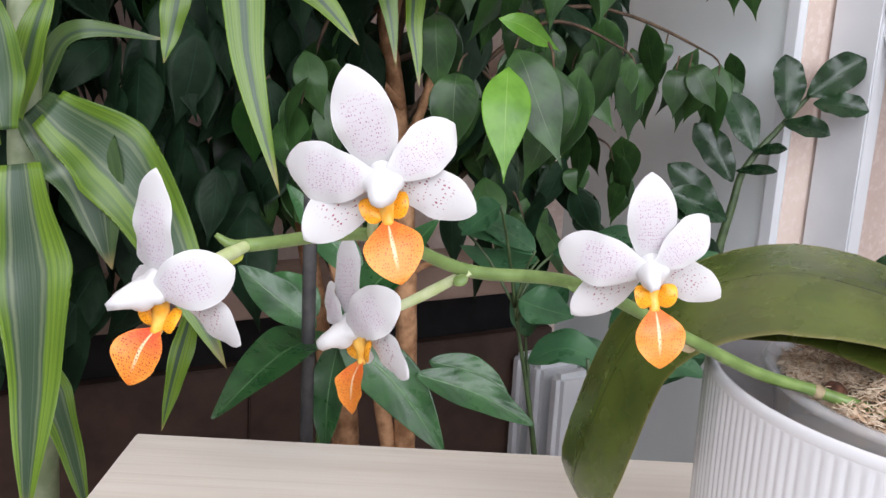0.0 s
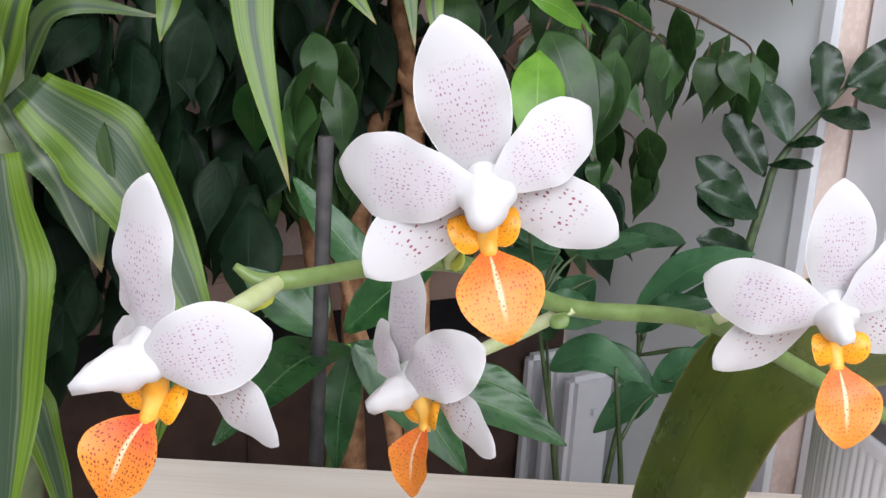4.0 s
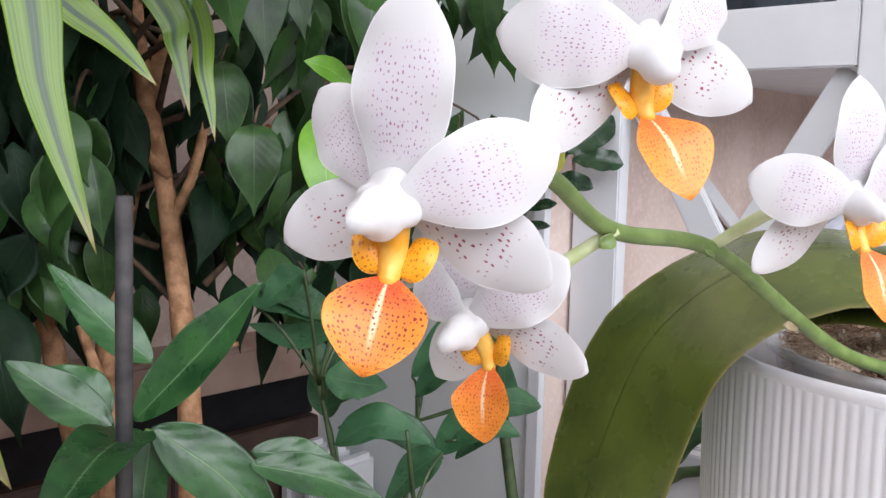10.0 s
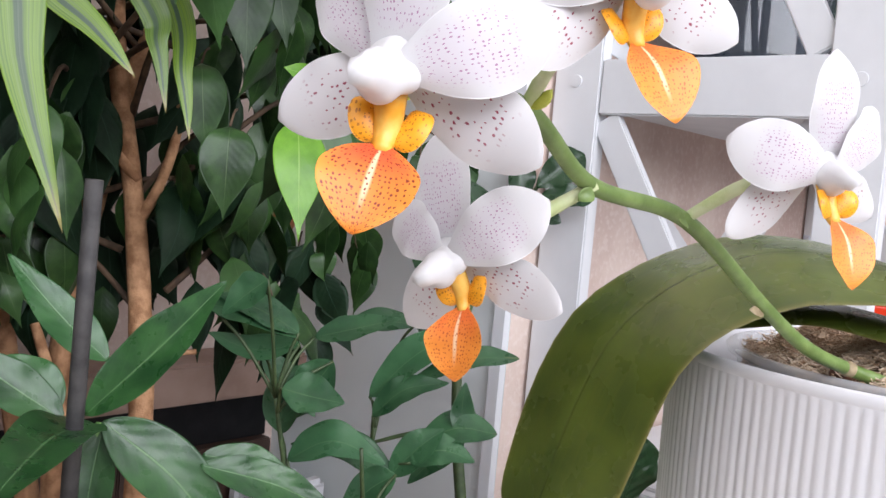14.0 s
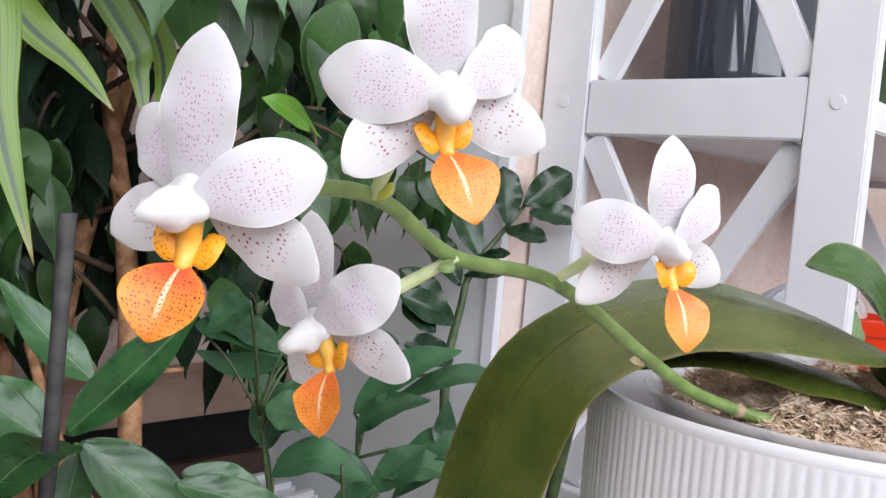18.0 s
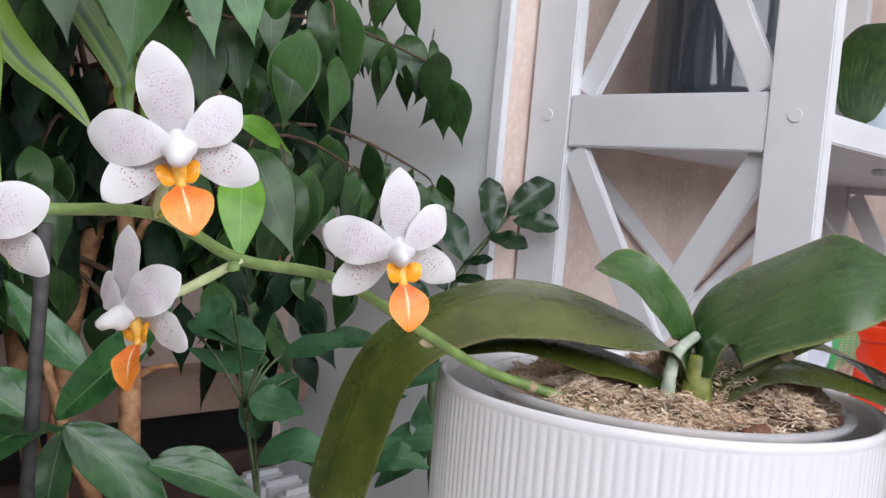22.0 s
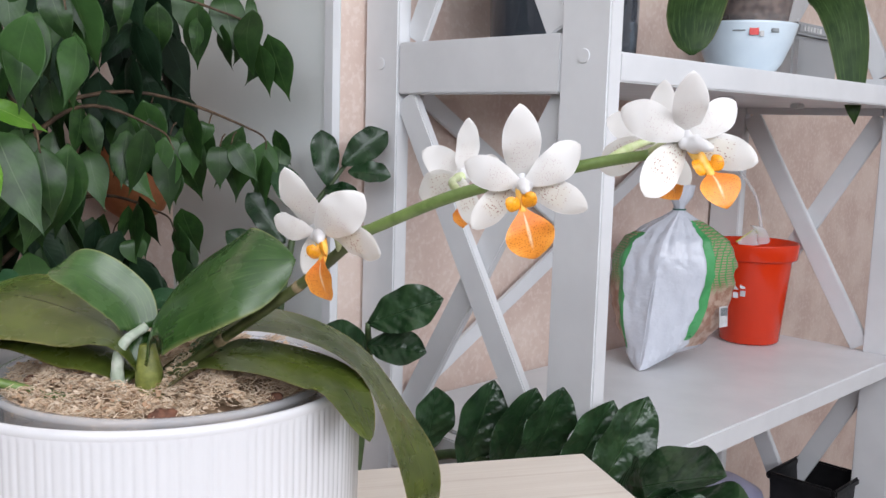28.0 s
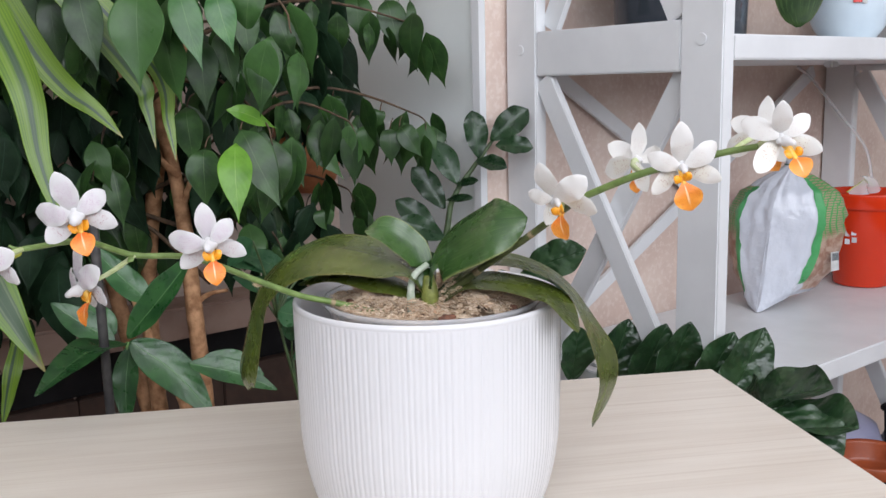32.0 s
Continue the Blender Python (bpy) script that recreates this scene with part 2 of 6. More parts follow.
def leaf_material(name, dark, light, rib, rough, veins=9.0, vein_bump=0.25, edge=None, vary=0.35, through=0.10, rib_width=0.012, gloss=0.5, lines=0.05, streak=None):
    m, nt, b = shader(name, light, rough)
    coords, u, v = uv(nt)
    away = calc(nt, "ABSOLUTE", calc(nt, "SUBTRACT", u, 0.5))
    colour = blend(nt, step(nt, grain(nt, 45, 5), 0.34, 0.66), dark, light)
    slant = calc(nt, "SINE", calc(nt, "MULTIPLY", calc(nt, "SUBTRACT", v, calc(nt, "MULTIPLY", away, 0.55)), veins * 6.2832))
    line = step(nt, slant, 0.86, 1.0)
    colour = blend(nt, calc(nt, "MULTIPLY", line, lines), colour, rib)
    mid = calc(nt, "SUBTRACT", 1.0, step(nt, away, rib_width * 0.5, rib_width * 1.6))
    colour = blend(nt, calc(nt, "MULTIPLY", mid, 0.75), colour, rib)
    if streak:
        along = nt.nodes.new("ShaderNodeMapping")
        along.inputs["Scale"].default_value = (40, 6.5, 1)
        nt.links.new(coords, along.inputs[0])
        fleck = nt.nodes.new("ShaderNodeTexNoise")
        fleck.inputs["Scale"].default_value, fleck.inputs["Detail"].default_value = 1.0, 4.0
        nt.links.new(along.outputs[0], fleck.inputs[0])
        colour = blend(nt, calc(nt, "MULTIPLY", step(nt, fleck.outputs[0], 0.50, 0.68), 0.75), colour, streak)
    if edge:
        colour = blend(nt, calc(nt, "MULTIPLY", step(nt, away, 0.455, 0.5), 0.7), colour, edge)
    if vary:
        colour = blend(nt, calc(nt, "MULTIPLY", step(nt, chance(nt), 0.45, 0.0), vary * 1.4), colour, tuple(c * 0.5 for c in dark))
        colour = blend(nt, calc(nt, "MULTIPLY", step(nt, chance(nt), 0.55, 1.0), vary), colour, (light[0] * 1.5, light[1] * 1.5, light[2] * 1.6))
    put(nt, b.inputs["Base Color"], colour)
    put(nt, b.inputs["Roughness"], calc(nt, "MULTIPLY_ADD", grain(nt, 70, 3), 0.3, rough - 0.14))
    b.inputs["Specular IOR Level"].default_value = gloss
    rough_part = grain(nt, 110, 4) if vein_bump < 0.6 else grain(nt, 58, 2)
    height = calc(nt, "ADD", calc(nt, "MULTIPLY", slant, 0.15 if vein_bump < 0.6 else 0.08), calc(nt, "ADD", rough_part, calc(nt, "MULTIPLY", mid, -2.0 if vein_bump < 0.6 else -0.6)))
    relief(nt, b, height, vein_bump, 0.0012 if vein_bump < 0.6 else 0.0050)
    see_through(m, nt, b, colour, through)
    return m


ORCHID_LEAF = leaf_material("orchid_leaf_olive", (0.038, 0.058, 0.010), (0.082, 0.110, 0.018), (0.030, 0.042, 0.010), 0.26, 3.0, 0.18, (0.19, 0.16, 0.05), 0.2, 0.06, 0.008, 0.6, 0.03, (0.074, 0.090, 0.016))
ORCHID_FRESH = leaf_material("orchid_leaf_green", (0.021, 0.062, 0.013), (0.044, 0.105, 0.023), (0.02, 0.05, 0.015), 0.25, 3.0, 0.10, (0.22, 0.24, 0.08), 0.1, 0.06, 0.010, 0.6, 0.03, (0.078, 0.150, 0.045))
SHELF_LEAF = leaf_material("shelf_orchid_leaf", (0.014, 0.038, 0.008), (0.030, 0.062, 0.014), (0.03, 0.06, 0.02), 0.5, 3.0, 0.10, (0.12, 0.13, 0.05), 0.1, 0.05, 0.008, 0.25, 0.03, (0.06, 0.11, 0.03))
FICUS_LEAF = leaf_material("ficus_leaf_dark", (0.016, 0.044, 0.012), (0.038, 0.092, 0.023), (0.085, 0.14, 0.055), 0.33, 11.0, 0.10, None, 0.5, 0.08, 0.010, 0.32, 0.03)
# Darkened copy of the ficus leaf: the crown's inner shade put into its colour.
FICUS_SHADED = leaf_material("ficus_leaf_shaded", (0.006, 0.019, 0.008), (0.013, 0.034, 0.015), (0.02, 0.05, 0.03), 0.5, 10.0, 0.25, None, 0.0, 0.03, 0.012, 0.18)
FICUS_MID = leaf_material("ficus_leaf_mid", (0.035, 0.13, 0.030), (0.065, 0.19, 0.045), (0.14, 0.28, 0.09), 0.34, 10.0, 0.2, None, 0.3, 0.15)
FICUS_YOUNG = leaf_material("ficus_leaf_young", (0.10, 0.26, 0.02), (0.16, 0.36, 0.035), (0.28, 0.45, 0.10), 0.36, 10.0, 0.2, None, 0.1, 0.25)
BROAD_LEAF = leaf_material("broad_leaf_green", (0.015, 0.064, 0.018), (0.036, 0.120, 0.032), (0.14, 0.27, 0.11), 0.29, 7.0, 0.24, None, 0.35, 0.10, 0.016, 0.58)
OVATE_LEAF = leaf_material("ovate_leaf_green", (0.021, 0.074, 0.030), (0.047, 0.128, 0.053), (0.10, 0.18, 0.08), 0.30, 6.0, 0.22, None, 0.4, 0.10, 0.012, 0.55)
ZZ_PLAIN = leaf_material("zz_leaf_smooth", (0.008, 0.026, 0.010), (0.018, 0.048, 0.018), (0.04, 0.09, 0.035), 0.28, 4.0, 0.30, None, 0.3, 0.03, 0.012, 0.42)
ZZ_LEAF = leaf_material("zz_leaf_gloss", (0.010, 0.034, 0.012), (0.024, 0.062, 0.022), (0.05, 0.11, 0.04), 0.33, 6.0, 0.9, None, 0.3, 0.03, 0.012, 0.62)


def striped_material(name, start, cream, sheen=0.38):
    """Lime margins from a given place outwards, a cream line and a grey-green middle."""
    m, nt, b = shader(name, (0.2, 0.4, 0.1), sheen)
    coords, u, v = uv(nt)
    shift = calc(nt, "MULTIPLY", calc(nt, "SUBTRACT", grain(nt, 30, 2), 0.5), 0.10)
    lean = calc(nt, "MULTIPLY", calc(nt, "SUBTRACT", chance(nt), 0.5), 0.24)
    away = calc(nt, "ABSOLUTE", calc(nt, "ADD", calc(nt, "ADD", calc(nt, "SUBTRACT", u, 0.5), lean), shift))
    ribs = calc(nt, "SINE", calc(nt, "MULTIPLY", u, 160.0))
    lay = nt.nodes.new("ShaderNodeMapping")
    lay.inputs["Scale"].default_value = (24, 0.9, 1)
    nt.links.new(coords, lay.inputs[0])
    streaks = nt.nodes.new("ShaderNodeTexNoise")
    streaks.inputs["Scale"].default_value, streaks.inputs["Detail"].default_value = 1.0, 3.0
    nt.links.new(lay.outputs[0], streaks.inputs[0])
    colour = blend(nt, step(nt, ribs, 0.2, 1.0), (0.036, 0.072, 0.036), (0.048, 0.088, 0.044))
    colour = blend(nt, calc(nt, "MULTIPLY", step(nt, streaks.outputs[0], 0.50, 0.66), 0.6), colour, (0.10, 0.135, 0.085))
    white = calc(nt, "MULTIPLY", step(nt, away, 0.14, 0.18), calc(nt, "SUBTRACT", 1.0, step(nt, away, 0.19, 0.23)))
    lime = blend(nt, step(nt, streaks.outputs[0], 0.35, 0.62), (0.085, 0.165, 0.014), (0.16, 0.27, 0.022))
    share = calc(nt, "FRACT", calc(nt, "MULTIPLY", chance(nt), 7.31))
    colour = blend(nt, calc(nt, "MULTIPLY", step(nt, away, start, start + 0.06), step(nt, share, 0.0, 0.2)), colour, lime)
    colour = blend(nt, calc(nt, "MULTIPLY", white, cream), colour, (0.27, 0.32, 0.17))
    colour = blend(nt, calc(nt, "MULTIPLY", step(nt, v, 0.90, 1.0), 0.7), colour, (0.42, 0.30, 0.13))
    colour = blend(nt, calc(nt, "MULTIPLY", chance(nt), 0.3), colour, (0.05, 0.12, 0.02))
    put(nt, b.inputs["Base Color"], colour)
    relief(nt, b, ribs, 0.05, 0.0006)
    see_through(m, nt, b, colour, 0.2)
    return m


DRACAENA_LEAF = striped_material("dracaena_striped", 0.22, 0.4)
DRACAENA_LIME = striped_material("dracaena_lime", 0.06, 0.15, 0.34)
CANE_GREEN = mottled("cane_green", (0.16, 0.20, 0.10), (0.28, 0.32, 0.20), 40, 0.55, 0.2, 150)
TRUNK = mottled("bark_brown", (0.26, 0.125, 0.055), (0.52, 0.29, 0.15), 70, 0.8, 0.7, 150, 0.003)
TWIG = mottled("twig_brown", (0.05, 0.03, 0.018), (0.12, 0.075, 0.042), 90, 0.8, 0.3, 200)
GREEN_STALK = mottled("stalk_green", (0.06, 0.14, 0.03), (0.12, 0.24, 0.06), 60, 0.45, 0.1)
DARK_STALK = mottled("stalk_dark", (0.035, 0.060, 0.022), (0.07, 0.11, 0.04), 60, 0.5, 0.1)
STAKE = mottled("stake_dark", (0.025, 0.024, 0.024), (0.055, 0.052, 0.05), 80, 0.7, 0.2)
CERAMIC, _nt, _b = shader("ceramic_white", (0.64, 0.64, 0.655), 0.26)
relief(_nt, _b, grain(_nt, 60, 2), 0.03, 0.001)
CHIPS = mottled("bark_chips", (0.20, 0.12, 0.07), (0.52, 0.38, 0.25), 160, 0.9, 0.3, 500)
BARK_DARK = mottled("bark_dark", (0.06, 0.024, 0.014), (0.20, 0.085, 0.048), 160, 0.8, 0.6, 300, 0.002)
SOIL = mottled("soil_dark", (0.05, 0.03, 0.02), (0.16, 0.10, 0.06), 90, 0.95, 0.5, 160, 0.003)
PAINT = mottled("white_paint", (0.655, 0.67, 0.685), (0.70, 0.715, 0.73), 14, 0.40, 0.05, 220)
PANEL_PAINT = mottled("panel_paint", (0.71, 0.76, 0.755), (0.76, 0.81, 0.80), 5, 0.45, 0.06, 120)
CEILING_PAINT = mottled("ceiling_paint", (0.74, 0.74, 0.74), (0.78, 0.78, 0.78), 6, 0.8, 0.05)
ROOM_PAINT = mottled("room_paint", (0.66, 0.66, 0.655), (0.72, 0.72, 0.715), 5, 0.8, 0.05)
FLOOR_WOOD = mottled("floor_brown", (0.09, 0.045, 0.028), (0.17, 0.09, 0.06), 18, 0.5, 0.1)
DARK_WOOD = mottled("dark_board", (0.040, 0.022, 0.015), (0.072, 0.040, 0.028), 20, 0.6, 0.1)
LEDGE_WOOD = mottled("ledge_tan", (0.26, 0.165, 0.125), (0.36, 0.25, 0.20), 12, 0.6, 0.1)


def wallpaper():
    m, nt, b = shader("wallpaper_pink", (0.6, 0.45, 0.38), 0.75)
    big, fine = grain(nt, 9, 4), grain(nt, 120, 5)
    colour = blend(nt, step(nt, big, 0.35, 0.65), (0.60, 0.46, 0.395), (0.70, 0.575, 0.50))
    colour = blend(nt, calc(nt, "MULTIPLY", step(nt, fine, 0.5, 0.62), 0.35), colour, (0.78, 0.69, 0.64))
    put(nt, b.inputs["Base Color"], colour)
    relief(nt, b, fine, 0.35, 0.002)
    return m


WALLPAPER = wallpaper()


def laminate():
    m, nt, b = shader("laminate_ash", (0.6, 0.54, 0.47), 0.36)
    fine = grain(nt, 26, 6, (0.3, 22.0, 22.0), rough=0.6)
    wide = grain(nt, 7, 4, (0.7, 9.0, 9.0))
    colour = blend(nt, step(nt, wide, 0.3, 0.7), (0.665, 0.60, 0.525), (0.735, 0.675, 0.60))
    colour = blend(nt, calc(nt, "MULTIPLY", step(nt, fine, 0.48, 0.70), 0.40), colour, (0.58, 0.50, 0.41))
    lines = grain(nt, 11, 2, (0.12, 16.0, 16.0), rough=0.4)
    colour = blend(nt, calc(nt, "MULTIPLY", step(nt, lines, 0.62, 0.74), 0.26), colour, (0.46, 0.37, 0.29))
    put(nt, b.inputs["Base Color"], colour)
    relief(nt, b, fine, 0.10, 0.0006)
    return m


LAMINATE = laminate()
CLEAR, _nt, _b = shader("clear_thin_plastic", (0.70, 0.72, 0.74), 0.12)
_b.inputs["Alpha"].default_value = 0.1
LINER, _nt, _b = shader("clear_plastic", (0.80, 0.81, 0.83), 0.15)
_b.inputs["Alpha"].default_value = 0.36
BAG_WHITE = mottled("bag_white", (0.58, 0.61, 0.68), (0.66, 0.69, 0.76), 12, 0.24, 0.6, 34, 0.006)
BAG_GREEN = mottled("bag_green", (0.05, 0.28, 0.09), (0.09, 0.38, 0.14), 20, 0.32, 0.4, 30, 0.006)
BAG_TIE = mottled("tie_green", (0.02, 0.10, 0.08), (0.03, 0.16, 0.12), 60, 0.5, 0.0)


def net_print():
    m, nt, b = shader("bag_net_print", (0.3, 0.2, 0.14), 0.32)
    c = nt.nodes.new("ShaderNodeTexCoord")
    x = nt.nodes.new("ShaderNodeSeparateXYZ")
    nt.links.new(c.outputs["Object"], x.inputs[0])
    rows = calc(nt, "SINE", calc(nt, "MULTIPLY", x.outputs[2], 1500.0))
    wires = calc(nt, "SINE", calc(nt, "MULTIPLY", calc(nt, "SUBTRACT", x.outputs[0], x.outputs[1]), 800.0))
    lines = calc(nt, "MAXIMUM", step(nt, rows, 0.2, 0.5), step(nt, wires, 0.6, 0.8))
    high = step(nt, calc(nt, "ADD", x.outputs[2], calc(nt, "MULTIPLY", grain(nt, 30, 3), 0.04)), 0.775, 0.800)
    brown = blend(nt, step(nt, grain(nt, 60, 4), 0.4, 0.6), (0.30, 0.16, 0.11), (0.46, 0.33, 0.26))
    net = blend(nt, lines, (0.36, 0.26, 0.18), (0.06, 0.30, 0.08))
    put(nt, b.inputs["Base Color"], blend(nt, high, brown, net))
    relief(nt, b, grain(nt, 30, 4), 0.4, 0.006)
    return m


BAG_NET = net_print()
LABEL_GREY = mottled("label_grey", (0.45, 0.45, 0.45), (0.6, 0.6, 0.6), 60, 0.5, 0.0)
RED_PLASTIC, _nt, _b = shader("red_plastic", (0.86, 0.050, 0.008), 0.20)
_b.inputs["Transmission Weight"].default_value = 0.3
TERRACOTTA = mottled("terracotta", (0.29, 0.060, 0.020), (0.37, 0.085, 0.030), 30, 0.32, 0.15)
CLAY = mottled("clay_orange", (0.36, 0.13, 0.050), (0.50, 0.20, 0.085), 40, 0.7, 0.25)
# Black of the plastic planters, also used for the painted shade under the ledge.
BLACK_PLASTIC_AND_SHADE = mottled("black_plastic_and_shade", (0.006, 0.006, 0.007), (0.011, 0.011, 0.012), 40, 0.42, 0.05, gloss=0.22)
BOWL_BLUE = mottled("bowl_pale_blue", (0.60, 0.70, 0.78), (0.66, 0.76, 0.83), 20, 0.2, 0.0)
RED_PRINT = mottled("red_print", (0.55, 0.03, 0.03), (0.68, 0.06, 0.05), 80, 0.35, 0.0)
GREY_PRINT = mottled("grey_print", (0.15, 0.17, 0.18), (0.25, 0.27, 0.28), 80, 0.35, 0.0)
MOSS = mottled("dried_moss", (0.05, 0.032, 0.026), (0.20, 0.14, 0.12), 90, 0.95, 0.6, 130, 0.003)
VASE_GLASS = mottled("smoky_glass", (0.035, 0.045, 0.06), (0.10, 0.12, 0.14), 9, 0.18, 0.0)
LILAC_PLASTIC = mottled("lilac_plastic", (0.30, 0.30, 0.43), (0.37, 0.37, 0.50), 12, 0.4, 0.0)


# ---------------------------------------------------------------- mesh helpers
def mesh_of(name, verts, faces, uvs=None, smooth=True):
    me = bpy.data.meshes.new(name)
    me.from_pydata([tuple(v) for v in verts], [], faces)
    if uvs is not None:
        layer = me.uv_layers.new(name="UVMap")
        flat = np.array([uvs[l.vertex_index] for l in me.loops], dtype=np.float32).ravel()
        layer.data.foreach_set("uv", flat)
    if smooth:
        me.polygons.foreach_set("use_smooth", [True] * len(me.polygons))
    me.update()
    return me


def part(name, data, material, parent=None, label=""):
    """Links a mesh (or bmesh) as one object under a thing or a part."""
    if isinstance(data, bmesh.types.BMesh):
        me = bpy.data.meshes.new(name)
        data.to_mesh(me)
        data.free()
        data = me
    if material and not data.materials:
        data.materials.append(material)
    ob = new(name, data)
    if parent:
        ob.parent = parent
        ob.matrix_parent_inverse = parent.matrix_world.inverted()
    if label:
        ob["label"] = label
    return ob


def thing(name, place, label, category, group="", kind=""):
    ob = new(name)
    ob.empty_display_size = 0.02
    ob.location = place
    bpy.context.view_layer.update()
    return tagged(ob, label, category, group, kind)


def V(*p):
    return Vector(p if len(p) == 3 else p[0])


def glide(points, n):
    """n + 1 places along a smooth line through the points."""
    pts = [V(p) for p in points]
    if len(pts) == 2:
        pts = [pts[0], (pts[0] + pts[1]) / 2, pts[1]]
    pts = [2 * pts[0] - pts[1], *pts, 2 * pts[-1] - pts[-2]]
    spans = len(pts) - 3
    out = []
    for i in range(n + 1):
        s = i / n * spans
        k = min(int(s), spans - 1)
        f = s - k
        a, b, c, d = pts[k : k + 4]
        out.append(0.5 * (2 * b + (c - a) * f + (2 * a - 5 * b + 4 * c - d) * f * f + (3 * b - a - 3 * c + d) * f**3))
    return out


def evened(line, n):
    """n + 1 places at even steps along a line of many places."""
    gone = [0.0]
    for a, b in zip(line, line[1:]):
        gone.append(gone[-1] + (b - a).length)
    out, k = [], 0
    for i in range(n + 1):
        d = gone[-1] * i / n
        while k < len(line) - 2 and gone[k + 1] < d:
            k += 1
        out.append(line[k].lerp(line[k + 1], min(1.0, (d - gone[k]) / max(gone[k + 1] - gone[k], 1e-9))))
    return out


def blade(name, points, side, width, shape, nu=6, nv=12, cup=0.0, thick=0.0006, wave=0.0, seed=0, fold=0.0, twist=0.0, even=False):
    """A thin closed leaf or petal along a line: shape(v) gives the half width, side the way across."""
    rng = random.Random(seed)
    line = evened(glide(points, nv * 4), nv) if even else glide(points, nv)
    phase, pace = rng.uniform(0, 6.28), rng.uniform(1.5, 3.0)
    sides = [V(s) for s in side] if isinstance(side[0], (tuple, list, Vector)) else [V(side), V(side)]
    front, back, uvs = [], [], []
    for i, p in enumerate(line):
        v = i / nv
        t = (line[min(i + 1, nv)] - line[max(i - 1, 0)]).normalized()
        k = v * (len(sides) - 1)
        a = min(int(k), len(sides) - 2)
        s = sides[a].lerp(sides[a + 1], k - a)
        s = (s - t * s.dot(t)).normalized()
        if twist:
            s = Matrix.Rotation(twist * v, 3, t) @ s
        n = s.cross(t)
        w = max(width * shape(v), 1e-5)
        for j in range(nu + 1):
            u = math.sin(math.pi * (j / nu - 0.5))
            lift = cup * w * u * u + fold * w * abs(u) + wave * w * math.sin(phase + pace * 6.28 * v + (1.2 if u > 0 else 0)) * u * u
            q = p + s * (u * w) + n * lift
            th = thick * 0.5 * (1 - abs(u) ** 3) * min(1, w / (0.3 * width))
            front.append(q + n * th)
            back.append(q - n * th)
            uvs.append((u * 0.5 + 0.5, v))
    m, faces = len(front), []
    for i in range(nv):
        for j in range(nu):
            a, b = i * (nu + 1) + j, i * (nu + 1) + j + 1
            c, d = b + nu + 1, a + nu + 1
            faces.append((a, b, c, d))
            faces.append((m + d, m + c, m + b, m + a))
    rim = [j for j in range(nu + 1)] + [i * (nu + 1) + nu for i in range(1, nv + 1)] + [nv * (nu + 1) + j for j in range(nu - 1, -1, -1)] + [i * (nu + 1) for i in range(nv - 1, 0, -1)]
    for a, b in zip(rim, rim[1:] + rim[:1]):
        faces.append((b, a, m + a, m + b))
    me = mesh_of(name, front + back, faces, uvs + uvs)
    me.polygons.foreach_set("use_smooth", [k < 2 * nu * nv for k in range(len(me.polygons))])
    return me


def tube(name, points, radii, n=24, sides=10, bumps=0.0, seed=0):
    """A round rod along a smooth line; radii run from start to end."""
    rng = random.Random(seed)
    line = glide(points, n)
    radii = radii if isinstance(radii, (list, tuple)) else [radii, radii]
    verts, faces = [], []
    t = (line[1] - line[0]).normalized()
    s = t.orthogonal().normalized()
    for i, p in enumerate(line):
        t = (line[min(i + 1, n)] - line[max(i - 1, 0)]).normalized()
        s = (s - t * s.dot(t)).normalized()
        b = t.cross(s)
        k = i / n * (len(radii) - 1)
        a = min(int(k), len(radii) - 2)
        r = radii[a] + (radii[a + 1] - radii[a]) * (k - a)
        r *= 1 + bumps * rng.uniform(-1, 1)
        for j in range(sides):
            g = 2 * math.pi * j / sides
            verts.append(p + (s * math.cos(g) + b * math.sin(g)) * r)
    for i in range(n):
        for j in range(sides):
            a, b = i * sides + j, i * sides + (j + 1) % sides
            faces.append((a, b, b + sides, a + sides))
    faces.append(tuple(reversed(range(sides))))
    faces.append(tuple(range(n * sides, (n + 1) * sides)))
    return mesh_of(name, verts, faces)


def lathe(name, profile, n=96, flutes=0, depth=0.0, between=(0, 0), centre=(0, 0, 0), squash=1.0):
    """A turned body from (radius, height) pairs, with upright flutes between two heights."""
    verts, faces = [], []
    for r, z in profile:
        for j in range(n):
            g = 2 * math.pi * j / n
            rr = r
            if flutes and between[0] < z < between[1]:
                fade = min(1, (z - between[0]) / 0.004, (between[1] - z) / 0.0024)
                uneven = 0.62 + 0.75 * noise.noise((math.cos(g) * flutes * 0.16, math.sin(g) * flutes * 0.16, 5.0))
                rr = r - depth * uneven * fade * (0.5 - 0.5 * math.cos(flutes * g + 1.5 * math.sin(7 * g))) ** 1.5
            verts.append((centre[0] + rr * math.cos(g), centre[1] + rr * math.sin(g) * squash, centre[2] + z))
    for i in range(len(profile) - 1):
        for j in range(n):
            a, b = i * n + j, i * n + (j + 1) % n
            faces.append((a, b, b + n, a + n))
    return mesh_of(name, verts, faces)


def box(name, m, size, bevel=0.002):
    """A bevelled block of that size, centred on the pose m."""
    bm = bmesh.new()
    bmesh.ops.create_cube(bm, size=1)
    bmesh.ops.scale(bm, vec=size, verts=bm.verts)
    if bevel:
        bmesh.ops.bevel(bm, geom=bm.edges[:], offset=bevel, segments=2, affect="EDGES", clamp_overlap=True)
    bmesh.ops.transform(bm, matrix=m, verts=bm.verts)
    me = bpy.data.meshes.new(name)
    bm.to_mesh(me)
    bm.free()
    return me


